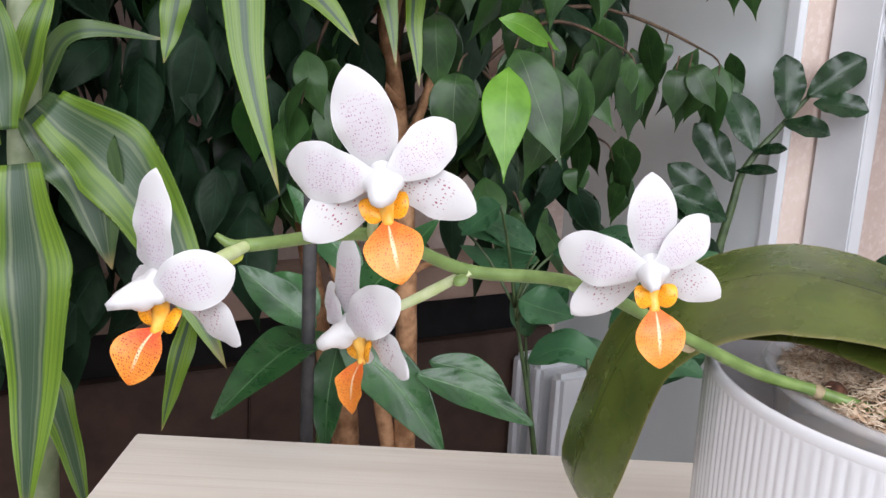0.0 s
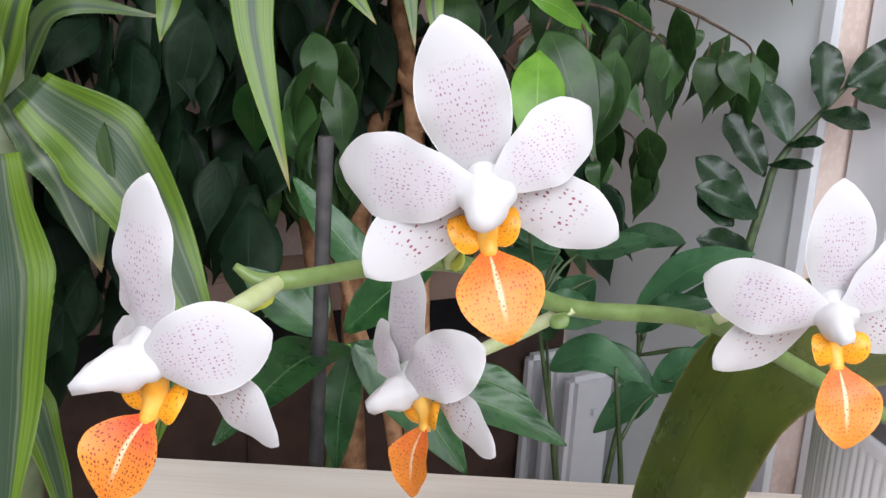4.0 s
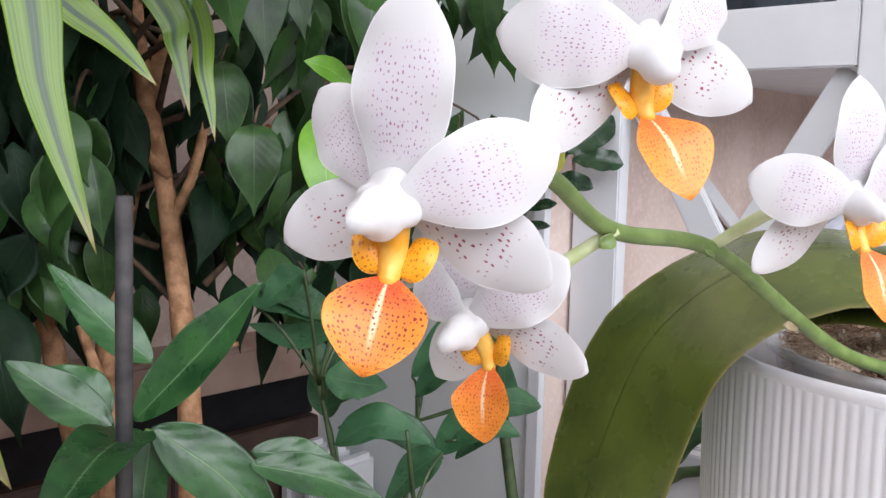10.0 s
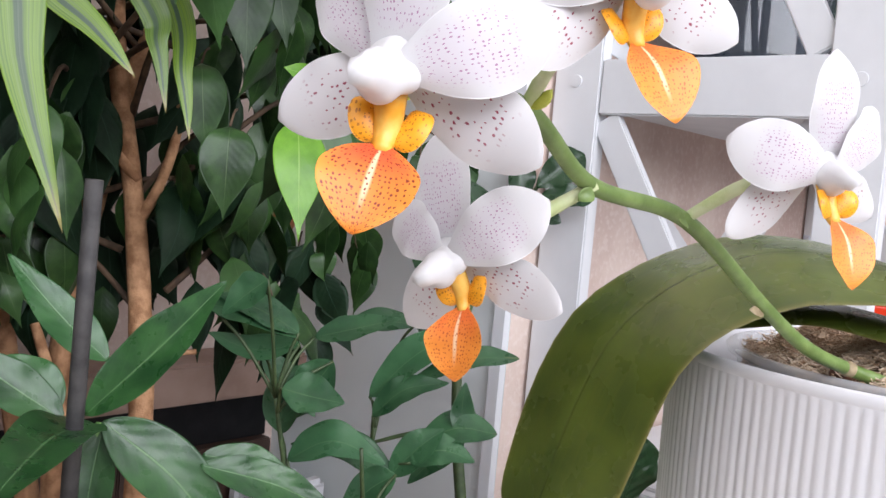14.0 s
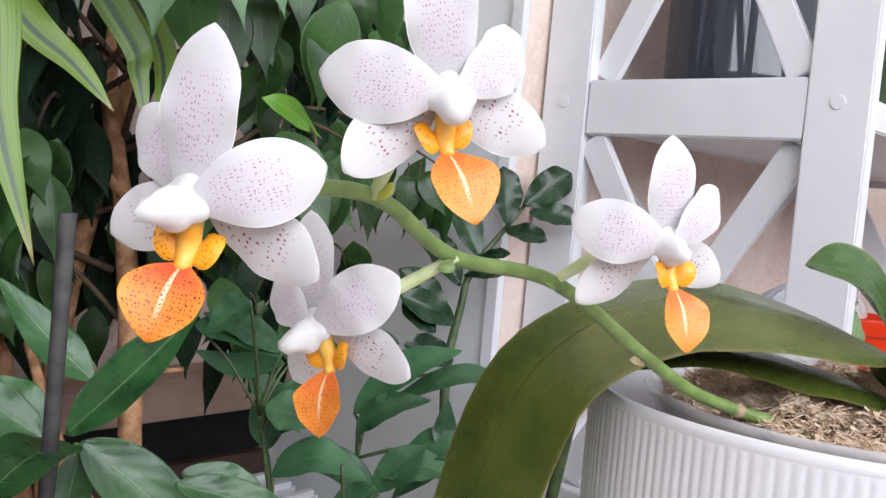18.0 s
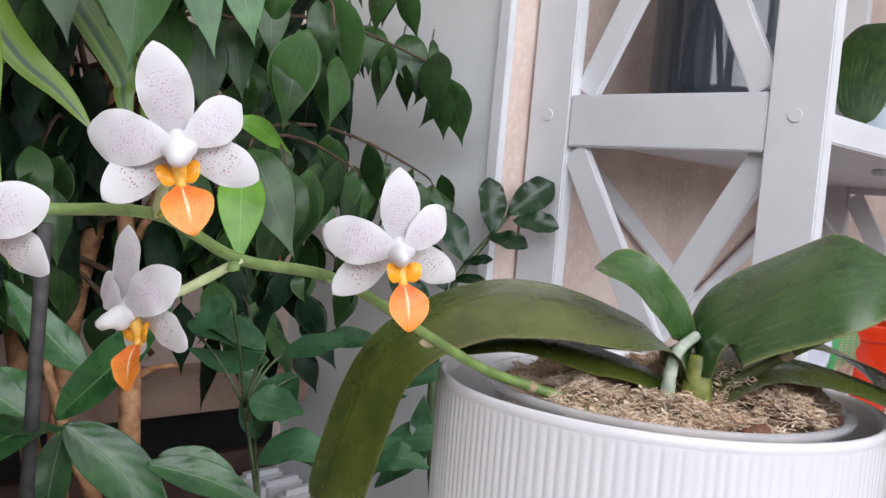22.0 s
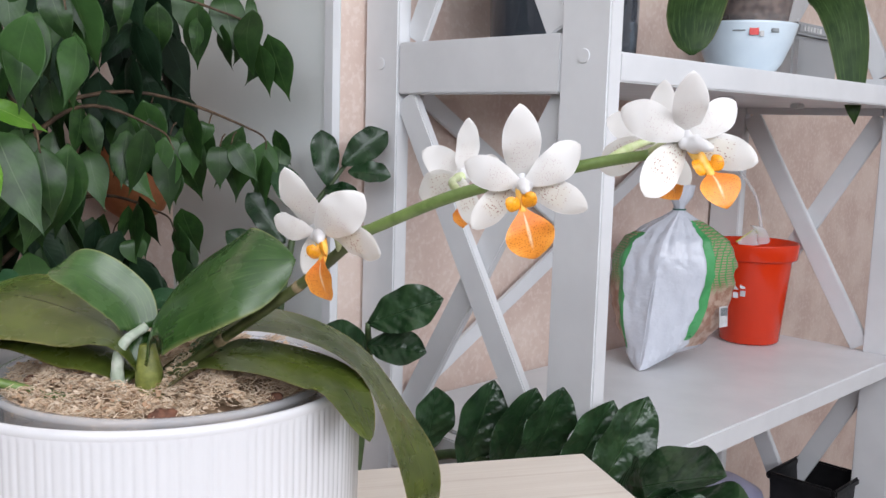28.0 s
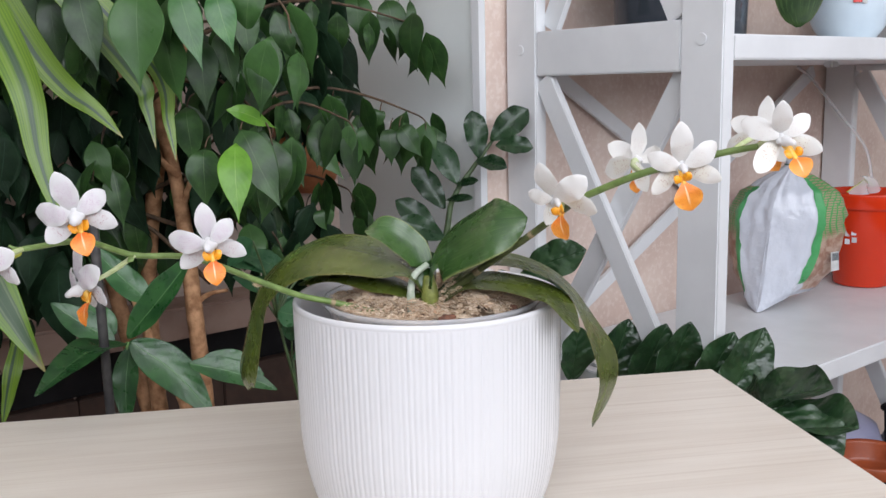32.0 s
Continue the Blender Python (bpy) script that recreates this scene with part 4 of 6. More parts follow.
def orchid_plant():
    o = thing("orchid", (POT.x, POT.y - 0.035, 0.893), "potted moth orchid with two arching sprays of white and orange flowers", "orchid")
    # left spray
    left = [(0.166, 0.312, 0.893), (0.1373, 0.3084, 0.8997), (0.1159, 0.3079, 0.9054), (0.0965, 0.300, 0.912), (0.0757, 0.289, 0.9232), (0.0405, 0.2672, 0.9434), (0.0111, 0.2512, 0.9489), (-0.0097, 0.232, 0.9605), (-0.033, 0.2103, 0.9607)]
    part("flower_stem", tube("flower_stem", left, [0.0020, 0.0020, 0.0019, 0.0018, 0.0017, 0.0015], 90, 12, 0.015, 1), STEM, o)
    part("spur", tube("spur", [(-0.0325, 0.2104, 0.9607), (-0.0360, 0.2095, 0.9608), (-0.0392, 0.2086, 0.9630)], [0.0014, 0.0013, 0.0006], 8, 8), STEM, o)
    for p, d, mat in (((0.0757, 0.289, 0.9222), (-0.006, -0.003, 0.0005), BRACT), ((0.0113, 0.2500, 0.9478), (-0.0034, -0.001, -0.0022), STEM), ((-0.0335, 0.2095, 0.9600), (-0.003, -0.001, -0.004), BUD), ((0.0405, 0.266, 0.9425), (-0.004, -0.002, 0.002), STEM), ((-0.0097, 0.230, 0.9605), (0.003, -0.003, 0.003), BUD)):
        a, b = V(p), V(p) + V(d)
        part("bract", blade("bract", [a, a.lerp(b, 0.5) + V(0, -0.0006, 0), b], (0.2, 0.3, 1), 0.0015, lance, 4, 6, 0.5, 0.0004), mat, o)
    part("stem_ring", tube("stem_ring", [(0.1175, 0.3081, 0.9049), (0.1145, 0.3077, 0.9059)], [0.0021, 0.0024, 0.0020], 6, 12), BRACT, o)
    blossom(o, (-0.0402, 0.1835, 0.9582), (-0.0468, 0.1735, 0.9562), (-0.0389, 0.1801, 0.9814), (-0.0483, 0.1912, 0.9704), (-0.0232, 0.1782, 0.9644), (-0.0521, 0.1962, 0.9520), (-0.0229, 0.1805, 0.9489), (-0.0406, 0.1839, 0.9497), (-0.0443, 0.1778, 0.9396), (-0.033, 0.2100, 0.9600), 11, bow=0.08, lip_side=(0.93, -0.1, 0.1), trim=0.95, left=-0.0012, lip_mat=LIP)
    blossom(o, (-0.0022, 0.2065, 0.9790), (-0.0018, 0.1990, 0.9745), (-0.0086, 0.1990, 1.0012), (-0.0234, 0.2078, 0.9800), (0.0112, 0.2115, 0.9899), (-0.0184, 0.2055, 0.9642), (0.0168, 0.2107, 0.9719), (-0.0015, 0.2083, 0.9695), (0.0034, 0.2014, 0.9576), (-0.0097, 0.2300, 0.9605), 21, lip_side=(0.97, 0.17, 0.12), lip_wide=0.42, trim=0.98)
    blossom(o, (-0.0169, 0.2454, 0.9330), (-0.0249, 0.2382, 0.9290), (-0.0201, 0.2505, 0.9563), (-0.0262, 0.2540, 0.9411), (-0.0029, 0.2342, 0.9451), (-0.0200, 0.2654, 0.9171), (0.0006, 0.2318, 0.9258), (-0.0137, 0.2445, 0.9248), (-0.0154, 0.2402, 0.9110), (0.0111, 0.2505, 0.9480), 31, bow=0.08, lip_side=(0.72, -0.47, 0.50), slim=0.84, trim=0.96, lip_wide=0.40)
    blossom(o, (0.0560, 0.2430, 0.9560), (0.0561, 0.2300, 0.9534), (0.0538, 0.2393, 0.9791), (0.0338, 0.2415, 0.9600), (0.0683, 0.2446, 0.9689), (0.0383, 0.2459, 0.9414), (0.0743, 0.2507, 0.9477), (0.0576, 0.2404, 0.9471), (0.0600, 0.2351, 0.9333), (0.0405, 0.2672, 0.9434), 41, lip_side=(0.98, 0.19, 0.0), lip_wide=0.40, slim=0.92, trim=0.94)
    # right spray
    right = [(0.183, 0.305, 0.905), (0.2051, 0.2950, 0.9240), (0.238, 0.2672, 0.9525), (0.2588, 0.2350, 0.9760), (0.2882, 0.2080, 0.9920), (0.3229, 0.1960, 1.0019), (0.340, 0.186, 1.0060)]
    part("flower_stem", tube("flower_stem", right[:4], [0.0022, 0.0021, 0.0020], 60, 12, 0.015, 2), STEM_DARK, o, "dark olive lower flower stem")
    part("flower_stem", tube("flower_stem", right[3:], [0.0020, 0.0019, 0.0016], 50, 12, 0.015, 2), STEM, o)
    part("stem_ring", tube("stem_ring", [(0.2055, 0.2947, 0.9243), (0.2085, 0.2922, 0.9270)], [0.0023, 0.0025, 0.0022], 6, 12), BRACT, o)
    part("stem_ring", tube("stem_ring", [(0.2365, 0.2685, 0.9510), (0.2390, 0.2662, 0.9535)], [0.0021, 0.0023, 0.0020], 6, 12), BRACT, o)
    blossom(o, (0.2450, 0.2190, 0.9790), (0.2450, 0.2060, 0.9755), (0.2344, 0.2059, 0.9991), (0.2306, 0.2211, 0.9823), (0.2578, 0.2013, 0.9917), (0.2402, 0.2220, 0.9641), (0.2631, 0.1991, 0.9744), (0.2458, 0.2059, 0.9724), (0.2485, 0.2035, 0.9590), (0.2520, 0.2450, 0.9680), 51, pale=True, trim=0.86, slim=0.88, lip_side=(0.55, -0.78, 0.30), lip_wide=0.48)
    blossom(o, (0.2960, 0.2570, 0.9940), (0.3000, 0.2690, 0.9950), (0.2985, 0.2618, 1.0157), (0.2829, 0.2717, 1.0029), (0.3080, 0.2498, 1.0013), (0.2828, 0.2792, 0.9863), (0.3000, 0.2458, 0.9780), (0.2970, 0.2630, 0.9850), (0.2975, 0.2606, 0.9754), (0.2880, 0.2090, 0.9915), 61, pale=True, trim=0.86, slim=0.88)
    blossom(o, (0.3030, 0.1890, 0.9970), (0.3019, 0.1760, 0.9950), (0.2995, 0.1791, 1.0194), (0.2861, 0.1899, 1.0025), (0.3193, 0.1864, 1.0084), (0.2889, 0.1898, 0.9832), (0.3219, 0.1845, 0.9899), (0.3012, 0.1790, 0.9905), (0.3056, 0.1792, 0.9759), (0.3050, 0.2020, 0.9980), 71, pale=True, trim=0.86, slim=0.88)
    blossom(o, (0.3440, 0.1690, 1.0110), (0.3480, 0.1560, 1.0080), (0.3404, 0.1580, 1.0288), (0.3270, 0.1740, 1.0190), (0.3568, 0.1670, 1.0214), (0.3300, 0.1600, 0.9957), (0.3590, 0.1560, 1.0055), (0.3494, 0.1640, 1.0022), (0.3518, 0.1570, 0.9930), (0.3400, 0.1860, 1.0060), 81, pale=True, trim=0.86, slim=0.88)
    blossom(o, (0.3540, 0.2200, 1.0100), (0.3600, 0.2330, 1.0090), (0.3572, 0.2219, 1.0298), (0.3420, 0.2349, 1.0164), (0.3670, 0.2120, 1.0170), (0.3420, 0.2400, 0.9992), (0.3640, 0.2120, 0.9960), (0.3570, 0.2240, 1.0010), (0.3633, 0.2188, 0.9906), (0.3300, 0.1930, 1.0035), 91, pale=True, trim=0.86, slim=0.88)
    # leaves
    for points, side, width, mat, cup, label in (
        ([(0.1745, 0.3032, 0.9103), (0.1590, 0.3106, 0.9275), (0.1075, 0.3366, 0.9350), (0.0655, 0.3501, 0.9075), (0.0468, 0.3580, 0.8489), (0.0484, 0.3597, 0.8320)], [(-0.27, 0.93, 0.27), (-0.09, 0.96, 0.27), (-0.34, 0.92, -0.18), (-0.43, 0.90, 0.05)], 0.0310, ORCHID_LEAF, 0.02, "olive green arching strap leaf"),
        ([(0.172, 0.306, 0.908), (0.150, 0.320, 0.9155), (0.118, 0.338, 0.9195), (0.088, 0.350, 0.9085)], [(0.3, 0.9, 0.2), (0.4, 0.9, 0.1)], 0.015, ORCHID_LEAF, -0.3, "dark olive lower leaf"),
        ([(0.1755, 0.3031, 0.9142), (0.1673, 0.3122, 0.9353), (0.1494, 0.3101, 0.9495), (0.1379, 0.3154, 0.9505)], [(-0.42, 0.33, 0.84), (0.05, 0.56, 0.83), (0.10, 0.97, 0.21)], 0.0118, ORCHID_FRESH, 0.2, "small fresh green upright leaf"),
        ([(0.1765, 0.3008, 0.9142), (0.1828, 0.3033, 0.9354), (0.2122, 0.2758, 0.9577), (0.2364, 0.2754, 0.9608)], [(0.12, 0.90, 0.43), (0.12, 0.80, 0.59), (0.09, 0.59, 0.80)], 0.0237, ORCHID_FRESH, 0.12, "broad glossy green upright leaf"),
        ([(0.1861, 0.2997, 0.9064), (0.2088, 0.2974, 0.9186), (0.2493, 0.2900, 0.9109), (0.2649, 0.2657, 0.8922)], [(0.33, 0.92, 0.19), (0.43, 0.90, 0.08), (0.35, 0.93, 0.05)], 0.0178, ORCHID_LEAF, -0.12, "olive leaf bending over the rim"),
        ([(0.1819, 0.3060, 0.9082), (0.2160, 0.3164, 0.9290), (0.2593, 0.3135, 0.9150), (0.2835, 0.3085, 0.8785), (0.2916, 0.3085, 0.8488), (0.2822, 0.3140, 0.8140)], [(0.04, 0.96, 0.28), (-0.03, 1.00, 0.08), (0.51, 0.85, -0.11), (0.66, 0.75, -0.03)], 0.0184, ORCHID_LEAF, -0.12, "long drooping olive leaf"),
    ):
        fold, shape = (-0.15, waisted) if width > 0.03 else (0.10, strap)
        part("leaf", blade("leaf", points, side, width, shape, 12, 32, cup, 0.0016, 0.02, 5, fold), mat, o, label)
    part("crown", tube("crown", [(0.178, 0.303, 0.893), (0.1775, 0.302, 0.910), (0.177, 0.302, 0.922)], [0.0062, 0.0056, 0.0032], 10, 16), CROWN, o)
    part("aerial_root", tube("aerial_root", [(0.1663, 0.3014, 0.8975), (0.1655, 0.3000, 0.912), (0.1680, 0.3010, 0.9225), (0.1765, 0.3045, 0.9291)], [0.0036, 0.0025, 0.0022, 0.0019], 24, 12, 0.05, 3), ROOT, o, "pale grey-green aerial root")


orchid_plant()


# ---------------------------------------------------------------- plants behind
def leafy(v):
    return 0.04 + math.sin(math.pi * min(1, v) ** 0.85) ** 0.85 * (1 - 0.25 * v)


ficus_shape = outline((0, 0.03), (0.05, 0.24), (0.16, 0.72), (0.32, 1.0), (0.48, 0.95), (0.64, 0.68), (0.77, 0.36), (0.87, 0.14), (0.94, 0.055), (1, 0.012))


def ribbon(v):
    return min(1, 0.5 + 1.4 * v) * (1 - max(0, (v - 0.32) / 0.68) ** 1.6)


def plant_leaves(plant, rows, shape, material, wave, cup, face=(0, -0.8, 0.6), thick=0.0008, fold=0.0):
    for k, (width, *points) in enumerate(rows):
        a, b = V(points[0]), V(points[-1])
        side = (b - a).cross(V(face))
        part("leaf", blade("leaf", points, tuple(side), width, shape, 8, 36, cup, thick, wave * 0.7, k, fold), material, plant)


CANE = (-0.353, 0.635, 0.938)


def dracaena():
    d = thing("dracaena", (-0.40, 0.66, 0.0), "potted dracaena with long cream-striped green leaves", "dracaena")
    part("cane", tube("cane", [(-0.40, 0.66, 0.25), (CANE[0] - 0.005, CANE[1], 0.6), (CANE[0], CANE[1], 0.85), CANE, (-0.37, 0.69, 1.25)], [0.016, 0.014, 0.013, 0.011], 20, 12, 0.03, 3), CANE_GREEN, d)
    def rooted(rows):
        """Leaves that hang from high up start at the crown and arch over."""
        top = V(-0.37, 0.69, 1.24)
        out = []
        for width, *points in rows:
            a = V(points[0])
            if a.z > 1.06:
                points = [tuple(top), tuple(top.lerp(a, 0.55) + V(0, 0, 0.05)), *points]
                width *= 1.4
            out.append((width, *points))
        return out

    for width, *points in DRACAENA_ROWS + DRACAENA_MORE:
        slim = points[0][2] > 1.06 or width < 0.0125
        plant_leaves(d, rooted([(width, *points)]), ribbon, DRACAENA_LIME if slim else DRACAENA_LEAF, 0.20, 0.12, (0.1, -0.95, 0.3))
    c = (-0.40, 0.66, 0.0)
    part("planter", lathe("planter", [(0.005, 0.0), (0.09, 0.0), (0.12, 0.25), (0.125, 0.27), (0.12, 0.275), (0.112, 0.26), (0.02, 0.25)], 48, centre=c), TERRACOTTA, d)


DRACAENA_ROWS = [
    (0.0125, (-0.175, 0.565, 1.064), (-0.156, 0.548, 0.982), (-0.132, 0.534, 0.910)),
    (0.0100, (-0.188, 0.667, 1.064), (-0.142, 0.663, 1.021), (-0.118, 0.660, 0.995)),
    (0.0080, (-0.114, 0.762, 1.072), (-0.096, 0.749, 1.005), (-0.089, 0.740, 0.963)),
    (0.0100, (-0.225, 0.616, 1.047), (-0.228, 0.606, 1.008), (-0.232, 0.599, 0.978)),
    (0.0300, (-0.330, 0.608, 0.944), (-0.292, 0.605, 0.908), (-0.268, 0.592, 0.839)),
    (0.0310, (-0.314, 0.600, 0.945), (-0.257, 0.607, 0.895), (-0.186, 0.589, 0.778)),
    (0.0240, (-0.288, 0.525, 0.919), (-0.272, 0.507, 0.832), (-0.267, 0.478, 0.708)),
    (0.0130, (-0.311, 0.565, 0.795), (-0.288, 0.556, 0.745), (-0.263, 0.544, 0.676)),
    (0.0090, (-0.350, 0.632, 0.925), (-0.328, 0.651, 0.992), (-0.256, 0.661, 0.992)),
    (0.0120, (-0.342, 0.603, 0.932), (-0.334, 0.619, 0.992), (-0.319, 0.633, 1.045)),
    (0.0140, (-0.327, 0.574, 0.932), (-0.335, 0.585, 0.981), (-0.352, 0.595, 1.033)),
]
DRACAENA_MORE = [
    (0.0140, (-0.323, 0.569, 0.907), (-0.334, 0.557, 0.864), (-0.329, 0.535, 0.765)),
    (0.0090, (-0.229, 0.643, 0.812), (-0.239, 0.629, 0.759), (-0.247, 0.617, 0.713)),
    (0.0090, (-0.128, 0.737, 1.061), (-0.113, 0.730, 1.024), (-0.104, 0.721, 0.979)),
    (0.0100, (-0.372, 0.626, 0.912), (-0.387, 0.633, 0.950), (-0.411, 0.638, 0.988)),
]
dracaena()

BROAD_ROWS = [
    (0.0190, (-0.135, 0.672, 0.789), (-0.092, 0.665, 0.836), (-0.057, 0.660, 0.878)),
    (0.0170, (-0.135, 0.766, 0.804), (-0.169, 0.775, 0.832), (-0.209, 0.787, 0.873)),
    (0.0160, (-0.151, 0.686, 0.790), (-0.173, 0.692, 0.806), (-0.204, 0.700, 0.813)),
    (0.0200, (-0.124, 0.628, 0.796), (-0.136, 0.556, 0.806), (-0.151, 0.478, 0.793)),
    (0.0215, (-0.120, 0.633, 0.796), (-0.078, 0.632, 0.763), (-0.040, 0.626, 0.718)),
    (0.0140, (-0.064, 0.635, 0.771), (-0.018, 0.639, 0.758), (0.022, 0.640, 0.739)),
    (0.0160, (-0.147, 0.669, 0.786), (-0.182, 0.669, 0.809), (-0.209, 0.670, 0.829)),
]
BROAD_MORE = [
    (0.0140, (-0.120, 0.633, 0.792), (-0.124, 0.623, 0.753), (-0.123, 0.614, 0.714)),
    (0.0130, (-0.064, 0.695, 0.759), (-0.028, 0.698, 0.752), (-0.001, 0.698, 0.737)),
]
OVATE_ROWS = [
    (0.0160, (0.115, 0.915, 0.820), (0.077, 0.924, 0.819), (0.032, 0.933, 0.800)),
    (0.0210, (0.079, 0.919, 0.750), (0.124, 0.912, 0.797), (0.174, 0.902, 0.818)),
    (0.0220, (0.037, 0.870, 0.791), (0.020, 0.872, 0.765), (-0.002, 0.875, 0.736)),
    (0.0200, (0.104, 0.888, 0.682), (0.057, 0.901, 0.708), (0.010, 0.911, 0.706)),
    (0.0200, (0.196, 0.891, 0.726), (0.155, 0.900, 0.727), (0.114, 0.908, 0.697)),
    (0.0190, (0.100, 0.869, 0.693), (0.077, 0.874, 0.676), (0.050, 0.878, 0.644)),
    (0.0170, (0.005, 0.858, 0.816), (-0.028, 0.867, 0.832), (-0.064, 0.875, 0.843)),
    (0.0170, (0.008, 0.877, 0.803), (-0.030, 0.885, 0.795), (-0.069, 0.895, 0.806)),
    (0.0140, (0.217, 0.911, 0.794), (0.166, 0.922, 0.787), (0.101, 0.934, 0.749)),
]
OVATE_MORE = [
    (0.0200, (-0.000, 0.902, 0.718), (0.002, 0.904, 0.753), (0.030, 0.903, 0.785)),
    (0.0180, (-0.026, 0.814, 0.864), (-0.040, 0.816, 0.852), (-0.059, 0.817, 0.834)),
    (0.0160, (0.080, 0.899, 0.737), (0.107, 0.896, 0.763), (0.146, 0.891, 0.772)),
    (0.0170, (-0.021, 0.916, 0.786), (0.004, 0.911, 0.760), (0.029, 0.906, 0.733)),
    (0.0190, (-0.070, 0.874, 0.833), (-0.034, 0.866, 0.829), (0.003, 0.857, 0.812)),
    (0.0240, (-0.006, 0.846, 0.771), (0.018, 0.841, 0.766), (0.045, 0.835, 0.763)),
    (0.0220, (0.005, 0.871, 0.704), (0.042, 0.864, 0.723), (0.087, 0.854, 0.707)),
    (0.0180, (0.099, 0.891, 0.685), (0.123, 0.887, 0.713), (0.144, 0.884, 0.731)),
    (0.0160, (0.021, 0.882, 0.809), (0.055, 0.878, 0.819), (0.093, 0.872, 0.831)),
    (0.0200, (0.115, 0.882, 0.700), (0.141, 0.879, 0.713), (0.172, 0.873, 0.705)),
    (0.0140, (0.172, 0.904, 0.719), (0.165, 0.907, 0.741), (0.166, 0.908, 0.770)),
    (0.0160, (0.182, 0.955, 0.705), (0.155, 0.947, 0.687), (0.126, 0.937, 0.663)),
]


def citrus_plant():
    p = thing("citrus_plant", (-0.12, 0.64, 0.0), "young citrus plant with large pointed glossy leaves and a dark stake", "citrus plant")
    part("stem", tube("stem", [(-0.125, 0.64, 0.3), (-0.13, 0.632, 0.65), (-0.128, 0.630, 0.75), (-0.122, 0.634, 0.795)], [0.006, 0.005, 0.004, 0.002], 20, 10), GREEN_STALK, p)
    part("stake", tube("stake", [(-0.140, 0.62, 0.25), (-0.133, 0.60, 0.6), (-0.1254, 0.575, 0.9349)], [0.0045, 0.0045, 0.0045], 8, 10), STAKE, p, "dark support stake")
    plant_leaves(p, BROAD_ROWS, leafy, BROAD_LEAF, 0.10, 0.10, (0, -0.75, 0.65), fold=0.18)
    plant_leaves(p, BROAD_MORE, leafy, BROAD_LEAF, 0.10, 0.10, (0, -0.75, 0.65), fold=0.18)
    c = (-0.125, 0.64, 0.0)
    part("planter", lathe("planter", [(0.005, 0.0), (0.08, 0.0), (0.10, 0.28), (0.105, 0.30), (0.10, 0.305), (0.092, 0.29), (0.02, 0.28)], 48, centre=c), BLACK_PLASTIC_AND_SHADE, p)


citrus_plant()


def ovate_plant():
    p = thing("leafy_plant", (0.05, 0.88, 0.0), "bushy potted plant with oval green leaves", "houseplant")
    stems = [[(0.05, 0.88, 0.35), (0.02, 0.87, 0.60), (-0.01, 0.86, 0.76)], [(0.05, 0.88, 0.35), (0.07, 0.91, 0.60), (0.10, 0.95, 0.77)], [(0.05, 0.88, 0.35), (0.08, 0.86, 0.55), (0.06, 0.82, 0.73)]]
    spots = []
    for st in stems:
        part("stem", tube("stem", st, [0.0042, 0.0030, 0.0016], 16, 8), DARK_STALK, p)
        spots += glide(st, 24)
    for row in OVATE_ROWS + OVATE_MORE:
        a = V(row[1])
        b = min(spots, key=lambda q: (q - a - V(0, 0, -0.03)).length)
        part("petiole", tube("petiole", [tuple(b), tuple(b.lerp(a, 0.5) + V(0, 0, 0.008)), tuple(a)], [0.0018, 0.0015, 0.0013], 8, 6), DARK_STALK, p)
    plant_leaves(p, OVATE_ROWS, leafy, OVATE_LEAF, 0.08, 0.12, (0, -0.6, 0.8), fold=0.1)
    plant_leaves(p, OVATE_MORE, leafy, OVATE_LEAF, 0.08, 0.12, (0, -0.6, 0.8), fold=0.1)
    c = (0.05, 0.88, 0.0)
    part("planter", lathe("planter", [(0.005, 0.0), (0.09, 0.0), (0.11, 0.33), (0.115, 0.35), (0.11, 0.355), (0.10, 0.34), (0.02, 0.33)], 48, centre=c), TERRACOTTA, p)


ovate_plant()


